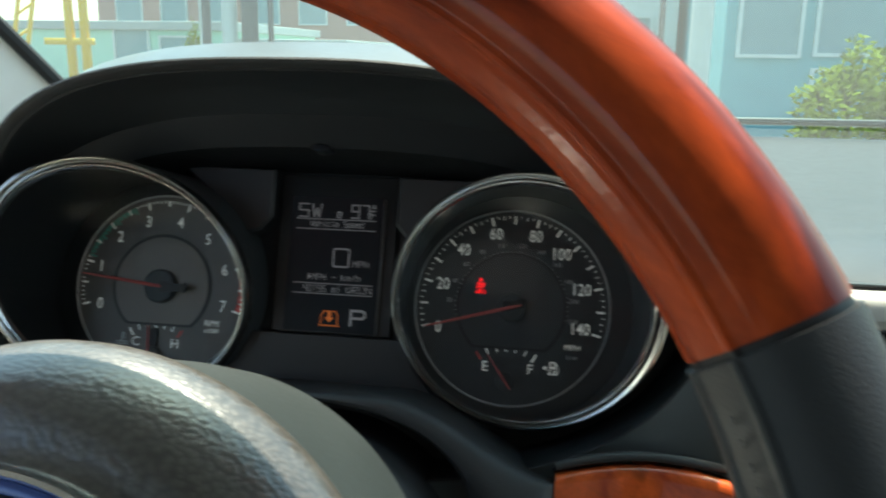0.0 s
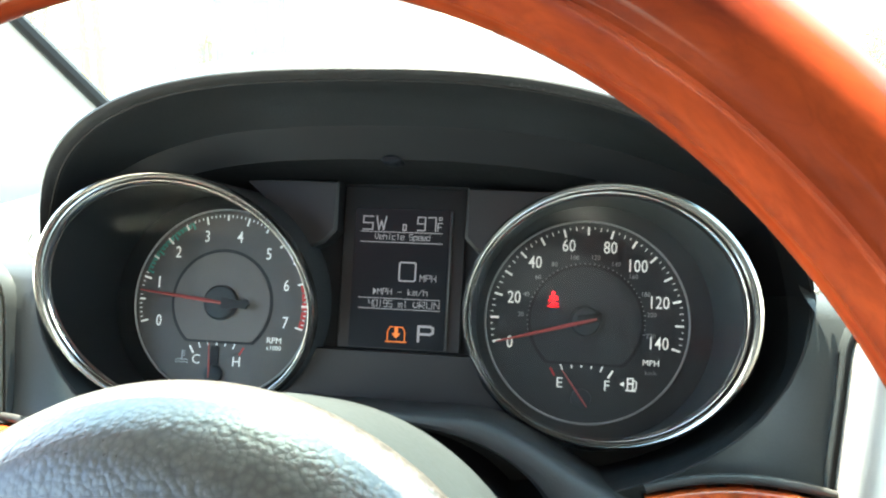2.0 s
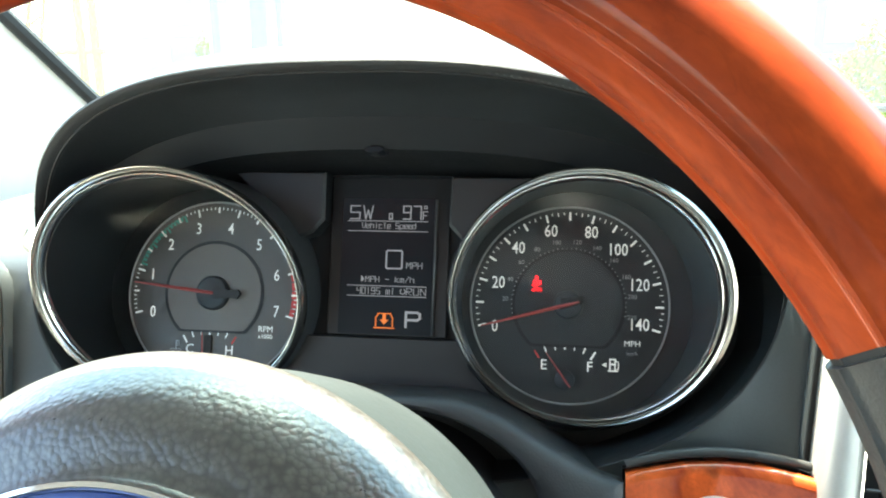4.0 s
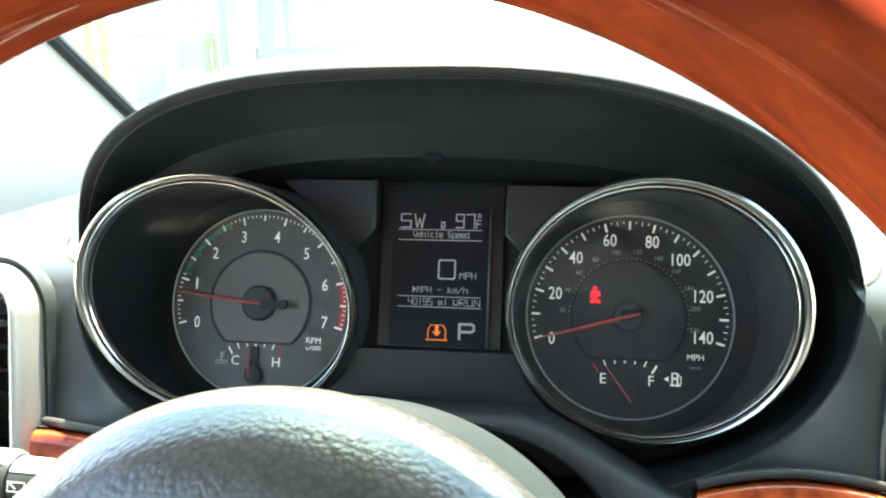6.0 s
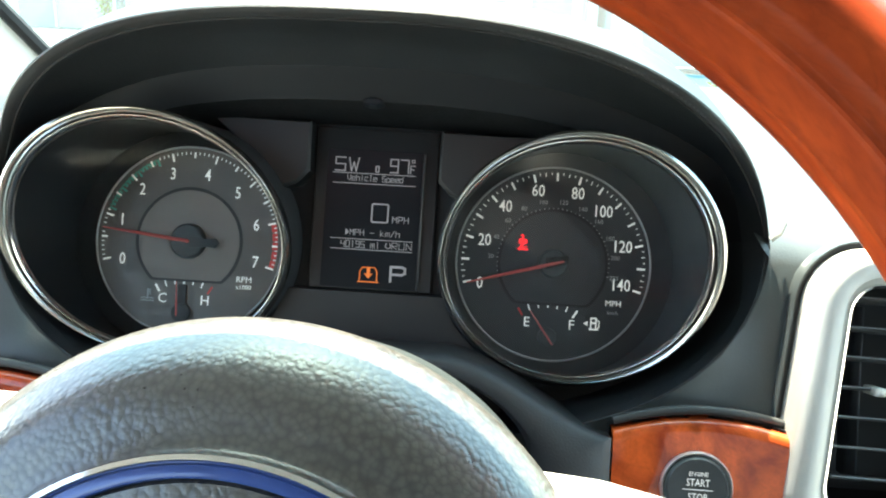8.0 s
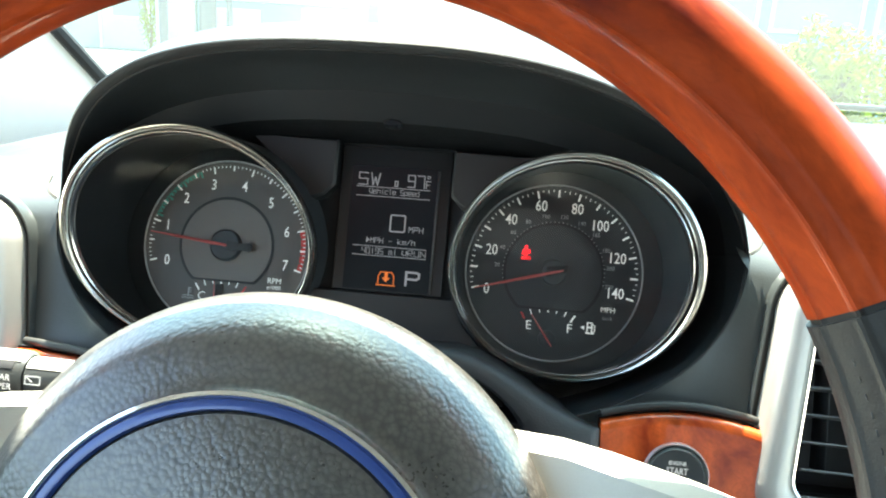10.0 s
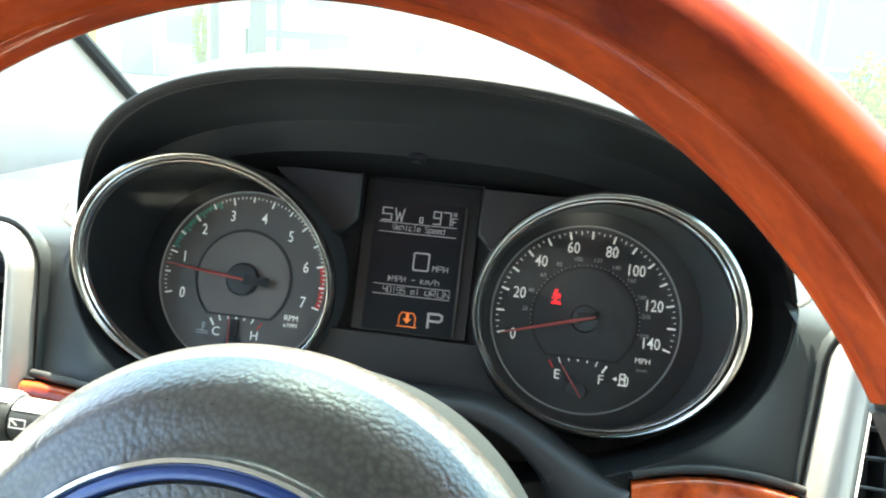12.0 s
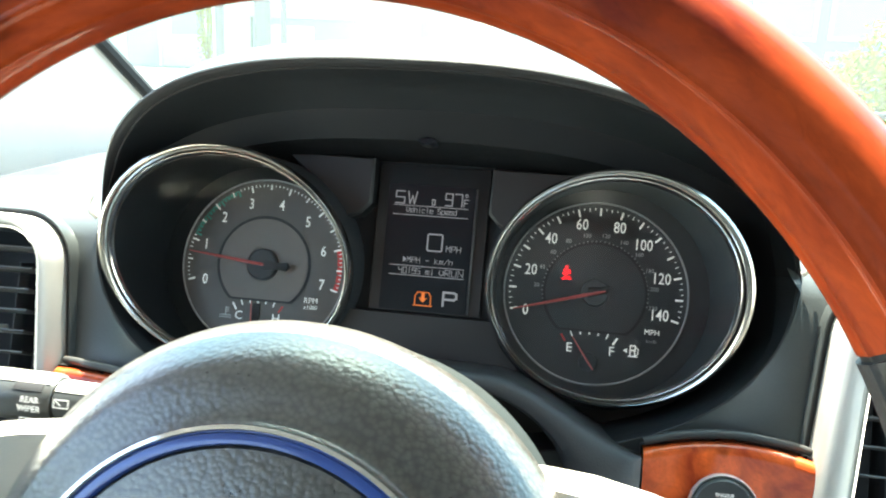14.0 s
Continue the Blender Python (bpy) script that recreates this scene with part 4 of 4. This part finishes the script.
def vent(m):
    t = thing("air_vent", (m * 0.265, -0.05, -0.10), "dash air vent with a satin silver surround and black slats", "air vent", "dash vents")
    near = 0.2115 if m > 0 else 0.1985
    wide = 0.0165 if m > 0 else 0.0068

    def outline(g, y):
        pts = rect(near + g, near + 0.120 - g, -0.125 + g, 0.0155 - g, 0.026 - g * 0.75, 8)
        return [(m * (x + 0.115 * (z + 0.05) * (1 - min(max((x - near) / 0.12, 0), 1))), y, z) for x, z in pts]

    part("collar", loft([outline(-0.0048, -0.034), outline(-0.0044, -0.0410), outline(-0.0036, -0.0435), outline(-0.0028, -0.0435), outline(-0.0027, -0.0380)]), TOP_VINYL, t, "dark vinyl collar round the vent")
    part("joint", loft([outline(-0.0030, -0.030), outline(-0.0030, -0.0410), outline(0.001, -0.0410)]), GROOVE, t, "dark joint round the surround")
    part("surround", loft([outline(-0.0002, -0.035), outline(0.0, -0.054), outline(wide * 0.09, -0.0585), outline(wide * 0.25, -0.0615), outline(wide * 0.5, -0.0625), outline(wide * 0.82, -0.0612), outline(wide, -0.0570)]), SILVER, t, "satin silver surround")
    part("inner_edge", loft([outline(wide - 0.0002, -0.0570), outline(wide + 0.0006, -0.0584), outline(wide + 0.0016, -0.0578), outline(wide + 0.0020, -0.030)]), CHROME, t, "thin chrome edge")
    part("duct", loft([outline(wide + 0.0018, -0.053), outline(wide + 0.0018, -0.005)], caps=False), GROOVE, t)
    part("duct_back", slab([(x, z) for x, y, z in outline(wide + 0.0014, 0)][:: 1 if m > 0 else -1], -0.006, -0.003), GROOVE, t)
    gap, top = (0.0139, -0.0074) if m > 0 else (0.0119, -0.0030)
    x0, x1 = near + 0.012, near + 0.104
    for i in range(8):
        z = top - i * gap
        bm = loft([[(m * x, y, z + dz + (0.0006 - 0.0016 * (x - x0) / (x1 - x0))) for x in (x0 + 0.006, x1)] for y, dz in ((-0.0530, 0.0), (-0.0538, -0.0007), (-0.0530, -0.0014), (-0.038, -0.0036), (-0.038, -0.0024), (-0.0530, 0.0))], closed=False)
        part("slat", bm, SLAT, t)
    part("vane", slab(rect(min(m * (near + 0.034), m * (near + 0.0352)), max(m * (near + 0.034), m * (near + 0.0352)), -0.095, -0.012), -0.040, -0.020), MASK, t, "upright black vane behind the slats")
    part("vane_lever", slab(rect(min(m * (near + 0.0340), m * (near + 0.0385)), max(m * (near + 0.0340), m * (near + 0.0385)), -0.0525, -0.0485, 0.0008), -0.059, -0.045, 0.001), SILVER, t, "small silver lever")
    return t


for m in (1, -1):
    vent(m)

# ---- wiper stalk ----
SX, SY, SZ = 0.0055, -0.179, -0.0645
stalk = thing("wiper_stalk", (-0.10 + SX, SY, SZ), "black and silver wiper stalk with white markings beside the wheel", "control stalk")


def stalk_tube(xs, a0=0, a1=360, n=24):
    """A turned length of the stalk, round or only from a0 to a1 degrees (90 is its top)."""
    full = a1 - a0 >= 360
    angles = [radians(a0 + (a1 - a0) * k / n) for k in range(n if full else n + 1)]
    return loft([[(x + SX, SY + r * math.cos(a), SZ + r * math.sin(a)) for a in angles] for x, r in xs], closed=full, caps=full)


part("arm", stalk_tube([(-0.112, 0.0080), (-0.100, 0.0077), (-0.06, 0.0068), (-0.02, 0.0063)]), STALK, stalk, "black arm of the stalk")
part("arm_cap", stalk_tube([(-0.1118, 0.0083), (-0.100, 0.0080), (-0.06, 0.0071), (-0.02, 0.0066)], 20, 148), SILVER, stalk, "silver upper shell of the arm")
part("knob", stalk_tube([(-0.150, 0.0085), (-0.149, 0.0092), (-0.1135, 0.0092), (-0.1125, 0.0086)]), STALK, stalk, "black turning knob")
ring = part("knob_ring", stalk_tube([(-0.150, 0.0088), (-0.1495, 0.0096), (-0.1142, 0.0096), (-0.1135, 0.0088)], 25, 136), SILVER, stalk, "ribbed silver grip on the knob")
for k in range(32):
    x = -0.1485 + 0.00107 * k
    part("rib", stalk_tube([(x, 0.0094), (x, 0.0103), (x + 0.0005, 0.0103), (x + 0.0005, 0.0094)], 28, 128, 10), SILVER, ring)
part("knob_recess", stalk_tube([(-0.1290, 0.0090), (-0.1285, 0.00945), (-0.1165, 0.00945), (-0.1160, 0.0090)], 136, 157, 8), GROOVE, stalk, "black recess in the knob")
part("marking", lettering("REAR", 0.0024, -0.1202 + SX, SY - 0.0097, SZ + 0.0003), PRINT, stalk, "white lettering", False)
part("marking", lettering("WIPER", 0.0024, -0.1202 + SX, SY - 0.0097, SZ - 0.0031), PRINT, stalk, "white lettering", False)
sym = strip([(-0.1105 + SX, -0.0630), (-0.1105 + SX, -0.0660), (-0.1045 + SX, -0.0660), (-0.1045 + SX, -0.0630), (-0.1105 + SX, -0.0630), (-0.1078 + SX, -0.0650)], 0.0004, SY - 0.0090)
part("marking", sym, PRINT, stalk, "white window wiper symbol", False)
sym = strip([(-0.1240 + SX, -0.0735), (-0.1240 + SX, -0.0712), (-0.1190 + SX, -0.0712), (-0.1190 + SX, -0.0735)], 0.0004, SY - 0.0088)
part("marking", sym, PRINT, stalk, "white window symbol", False)

# ---- cabin shell ----
ROOF_Y = -0.16  # front edge of the roof
# roof and rear wall are out of view, toned down to weaken bounce light
part("roof", box(-0.7, 1.4, -2.2, ROOF_Y, BASE_Z + 0.58, BASE_Z + 0.62), ROOF_CLOTH, None, "unseen roof lining, greyed to dim its bounce light", space=WORLD_SPACE, kind="structure")
for x0, x1, z0, z1 in ((-0.7, 1.4, 0.2, BASE_Z + 0.06), (-0.7, 1.4, BASE_Z + 0.46, BASE_Z + 0.62), (-0.7, -0.35, BASE_Z + 0.06, BASE_Z + 0.46), (1.05, 1.4, BASE_Z + 0.06, BASE_Z + 0.46)):
    part("wall_rear", box(x0, x1, -2.24, -2.2, z0, z1), DARK_CLOTH, None, "unseen dark rear wall round the added back window", space=WORLD_SPACE, kind="structure")
# added out of view: opening and tint set for weak fill and rim highlights
rear = thing("window_2", (0.35, -2.22, BASE_Z + 0.06), "unseen dark-tinted back window added for weak fill light", "window", kind="structure", space=WORLD_SPACE)
part("pane", box(-0.35, 1.05, -2.224, -2.218, BASE_Z + 0.06, BASE_Z + 0.46), BACK_GLASS, rear, space=WORLD_SPACE, smooth=False)
part("floor", box(-0.7, 1.4, -2.2, 0.9, 0.30, 0.34), VINYL, None, "dark cabin floor", space=WORLD_SPACE, kind="structure")
# unseen doors; the left one is drawn taller to cut light from that side
for x0, x1 in ((-0.72, -0.66), (1.36, 1.42)):
    part("wall_door", box(x0, x1, -2.2, 0.3, 0.3, BASE_Z + (0.10 if x0 < 0 else -0.08)), BEIGE, None, "pale door lining, out of view below the side window", space=WORLD_SPACE, kind="structure")
part("bulkhead", box(-0.66, 1.4, 0.80, 0.84, 0.3, BASE_Z + 0.02), VINYL, None, "dark bulkhead below the windscreen", space=WORLD_SPACE, kind="structure")
ws = thing("window_1", (0.4, 0.8, BASE_Z), "raked windscreen of clear glass", "windscreen", kind="structure", space=WORLD_SPACE)
g = part("pane", loft([[(-0.62, 0.82, BASE_Z + 0.02), (1.36, 0.82, BASE_Z + 0.02)], [(-0.62, ROOF_Y, BASE_Z + 0.59), (1.30, ROOF_Y, BASE_Z + 0.59)]], closed=False), GLASS, ws, space=WORLD_SPACE)
g.visible_shadow = False
k0 = 0.9300  # where the shade band begins, up the screen
b = part("shade_band", loft([[(x, 0.82 + (ROOF_Y - 0.82) * k, BASE_Z + 0.02 + 0.57 * k - 0.004) for x in (-0.62, 1.30)] for k in (k0, 1.0)], closed=False), SHADE_GLASS, ws, "blue-green tinted shade band", space=WORLD_SPACE)
pillar = thing("roof_pillar", (-0.5, 0.5, 0.2), "pale windscreen pillar with a black glass edge", "pillar", kind="structure")
A0, A1 = Vector((-0.463, 0.45, 0.226)), Vector((-0.497, 0.35, 0.281))
along = (A1 - A0).normalized()
part("black_edge", sweep([A0 + (A1 - A0) * k for k in (-0.8, 0.0, 1.0, 2.0)], 0.0085, 8, False), GROOVE, pillar, "black edge of the windscreen")
part("lining", loft([[A0 + (A1 - A0) * k + Vector(v) for v in ((-0.004, 0.006, 0.0), (-0.03, -0.02, -0.03), (-0.12, -0.05, -0.11), (-0.22, -0.06, -0.20), (-0.26, 0.02, -0.22), (-0.15, 0.05, -0.1))] for k in (-0.8, 0.0, 1.0, 2.0)], caps=True), BEIGE, pillar, "pale cloth pillar lining")

# ---- outside ----
GROUND = material("dusty asphalt", (0.112, 0.112, 0.106), 0.9, scale=6, bump=0.3)
PALE_BLUE = material("pale blue painted wall", (0.180, 0.390, 0.420), 0.7, scale=3)
WHITE_WALL = material("white painted wall", (0.576, 0.624, 0.608), 0.7, scale=3)
GREY_SHUT = material("grey roller shutter", (0.208, 0.320, 0.336), 0.6, scale=3)
GREEN_WALL = material("pale green painted wall", (0.392, 0.630, 0.504), 0.7, scale=3)
GREY_ROOF = material("grey sheet roof", (0.364, 0.392, 0.378), 0.6, scale=2)
BRICK = material("red brick", (0.40, 0.24, 0.20), 0.85, scale=4)
YELLOW = material("yellow machine paint", (0.715, 0.429, 0.026), 0.5, scale=4)
POLE = material("weathered pole", (0.13, 0.125, 0.12), 0.8, scale=8)
CONCRETE = material("pale concrete", (0.546, 0.559, 0.533), 0.85, scale=6)
LEAF = material("yellow-green leaves", (0.150, 0.190, 0.010), 0.9, scale=40, wear=0.4, spec=0.08)
BARK = material("brown bark", (0.10, 0.07, 0.045), 0.9, scale=30)
G = BASE_Z


def building(name, label, x0, x1, y0, y1, h, wall, roof_mat, openings=(), pitched=0.0):
    t = thing(name, ((x0 + x1) / 2, (y0 + y1) / 2, 0), label, "building", space=WORLD_SPACE)
    part("wall", box(x0, x1, y0, y1, 0, h, 0.03), wall, t, space=WORLD_SPACE, smooth=False)
    if pitched:
        xm = (x0 + x1) / 2
        part("roof", loft([[(x0 - 0.2, y, h - 0.05), (xm, y, h + pitched), (x1 + 0.2, y, h - 0.05)] for y in (y0 - 0.2, y1 + 0.2)], closed=True, caps=True), roof_mat, t, space=WORLD_SPACE, smooth=False)
    else:
        part("roof", box(x0 - 0.15, x1 + 0.15, y0 - 0.15, y1 + 0.15, h, h + 0.25, 0.03), roof_mat, t, space=WORLD_SPACE, smooth=False)
    for ox0, ox1, oz0, oz1, mat, kind in openings:
        o = part(kind, box(ox0, ox1, y0 - 0.03, y0 + 0.05, oz0, oz1), mat, t, space=WORLD_SPACE, smooth=False)
        fr = 0.06
        for a in ((ox0 - fr, ox0, oz0, oz1), (ox1, ox1 + fr, oz0, oz1), (ox0 - fr, ox1 + fr, oz1, oz1 + fr), (ox0 - fr, ox1 + fr, oz0 - fr, oz0)):
            part("frame", box(a[0], a[1], y0 - 0.07, y0 - 0.002, a[2], a[3]), WHITE_WALL, o, space=WORLD_SPACE, smooth=False)
    return t


part("ground", box(-600, 600, -600, 600, -0.3, 0.0), GROUND, None, "grey asphalt yard", space=WORLD_SPACE, kind="structure")
building("workshop", "pale blue workshop with grey shutters and white frames", 2.5, 9.5, 14, 22, 5.5, PALE_BLUE, GREY_ROOF, ((2.75, 3.65, G + 0.22, G + 2.4, GREY_SHUT, "shutter"), (3.95, 5.3, G + 0.25, G + 2.6, GREY_SHUT, "shutter"), (3.95, 5.3, G - 0.9, G - 0.05, PALE_BLUE, "panel"), (5.6, 7.4, G - 0.9, G + 1.6, GREY_SHUT, "shutter")))
building("office_block", "pale blue rendered office block behind the workshop", -1.0, 2.3, 19, 26, 3.2, WHITE_WALL, GREY_ROOF, ((-0.6, 0.2, 1.0, 2.2, GREY_SHUT, "window"), (0.8, 1.7, 1.0, 2.2, GREY_SHUT, "window")))
building("shed", "pale green sheet metal shed with a low roof", -17.0, -9.6, 22, 30, G + 0.70, GREEN_WALL, GREY_ROOF, ((-13.0, -12.0, 0.0, 1.9, GREY_SHUT, "door"), (-11.6, -10.6, 0.9, 1.7, GREY_SHUT, "window")))
building("shed", "grey-green sheet metal shed with a low roof", -9.4, -6.4, 22.5, 30, G + 0.25, GREY_SHUT, GREY_ROOF, ((-8.8, -7.6, 0.0, 1.2, GREEN_WALL, "door"),))
building("warehouse", "old red brick warehouse beyond the sheds", -22.0, -8.0, 36, 44, 6.5, BRICK, GREY_ROOF, tuple((-21 + 2.2 * i, -19.8 + 2.2 * i, 2.6, 4.2, GREY_SHUT, "window") for i in range(6)))
for x, w, h in ((-14.6, 2.0, 2.5), (-12.0, 2.4, 2.2), (-8.6, 3.0, 2.1), (-4.4, 2.4, 2.4), (-1.5, 2.2, 2.1)):
    building("house", "small pale house with a grey pitched roof, far off", x, x + w, 40, 44, h - 0.1, WHITE_WALL, GREY_ROOF, ((x + 0.5, x + 1.1, 0.9, 1.7, GREY_SHUT, "window"),), 0.5)


def pole(name, label, x, y, h, r, mat, tilt=0.0, arms=0):
    t = thing(name, (x, y, 0), label, "pole", "street poles", space=WORLD_SPACE)
    part("shaft", sweep([(x, y, 0), (x + tilt * 0.5, y, h / 2), (x + tilt, y, h)], r, 12, False), mat, t, space=WORLD_SPACE)
    for k in range(arms):
        part("crossarm", box(x + tilt - 0.7, x + tilt + 0.7, y - 0.05, y + 0.05, h - 0.5 - 0.5 * k, h - 0.4 - 0.5 * k), mat, t, space=WORLD_SPACE)
    part("collar", sweep([(x, y, 0.0), (x, y, 0.25)], r * 1.5, 12, False), CONCRETE, t, space=WORLD_SPACE)
    return t


pole("utility_pole", "dark weathered utility pole at the roadside", -4.90, 12, 8, 0.13, POLE, 0.05, 2)
pole("utility_pole", "thin dark pole at the roadside", -4.55, 12, 7, 0.045, POLE)
pole("lamp_post", "pale concrete post at the roadside", -5.22, 12, 7.5, 0.12, CONCRETE)
pole("lamp_post", "slim grey post at the roadside", -5.60, 12, 7.5, 0.07, POLE)
pole("lamp_post", "slim grey post at the roadside", -5.85, 12.4, 7.5, 0.05, CONCRETE)
pole("utility_pole", "grey pole before the workshop", 1.57, 10, 7.5, 0.13, CONCRETE)
pole("utility_pole", "thin grey pole before the workshop", 1.20, 11, 6.5, 0.04, POLE)


def crane():
    t = thing("crane_frame", (-10.6, 16, 0), "yellow steel crane frame standing in the yard", "crane", space=WORLD_SPACE)
    for x in (-10.52, -10.18):
        part("post", box(x - 0.07, x + 0.07, 15.93, 16.07, 0, 6), YELLOW, t, space=WORLD_SPACE)
    for z in (G + 0.30, G + 1.6):
        part("beam", box(-11.1, -10.0, 15.94, 16.06, z - 0.07, z + 0.07), YELLOW, t, space=WORLD_SPACE)
    for dx in (0.0, 0.34):
        part("leg", sweep([(-11.95 + dx - 0.25, 16, 0), (-11.55 + dx, 16, G + 1.6), (-11.0 + dx, 16, 6)], 0.05, 6, False), YELLOW, t, space=WORLD_SPACE)
    for k in range(9):
        z = 0.5 + 0.5 * k
        x = -12.1 + 0.18 * z
        part("rung", sweep([(x - 0.05, 16, z), (x + 0.36, 16, z + 0.25)], 0.03, 6, False), YELLOW, t, space=WORLD_SPACE)
    return t


crane()


def leaf_cloud(cx, cy, cz, rx, ry, rz, count, size):
    bm = bmesh.new()
    for _ in range(count):
        u = Vector((random.gauss(0, 1), random.gauss(0, 1), random.gauss(0, 1))).normalized() * (0.45 + 0.6 * random.random() ** 0.6)
        n = noise.noise(u * 1.8)
        u *= 1 + 0.35 * n
        c = Vector((cx + u.x * rx, cy + u.y * ry, max(cz + u.z * rz, 0.03)))
        d = Vector((random.gauss(0, 1), random.gauss(0, 1), random.gauss(0, 1))).normalized()
        e = d.orthogonal().normalized()
        s = size * random.uniform(0.6, 1.3)
        vs = [bm.verts.new(c + d * s * a + e * s * b) for a, b in ((-1, 0), (0, 0.4), (1, 0), (0, -0.4))]
        bm.faces.new(vs)
    return bm


def bush(x, y, h, r, count, label):
    t = thing("bush", (x, y, 0), label, "bush", space=WORLD_SPACE)
    for k in range(5):
        a = 2 * math.pi * k / 5 + 0.4
        part("stem", sweep([(x, y, 0), (x + 0.3 * r * math.cos(a), y + 0.3 * r * math.sin(a), h * 0.4), (x + 0.7 * r * math.cos(a), y + 0.7 * r * math.sin(a), h * 0.8)], 0.018, 6, False), BARK, t, space=WORLD_SPACE)
    part("foliage", leaf_cloud(x, y, h * 0.58, r, r, h * 0.44, count, 0.035), LEAF, t, "yellow-green leaves", False, WORLD_SPACE)
    return t


bush(2.22, 6.2, G + 0.20, 0.42, 5200, "leafy yellow-green bush by the pavement")
bush(2.85, 6.6, G + 0.10, 0.45, 4200, "leafy yellow-green bush by the pavement")
bush(-8.9, 18.5, G + 0.75, 0.22, 1500, "slim yellow-green shrub beside the shed")
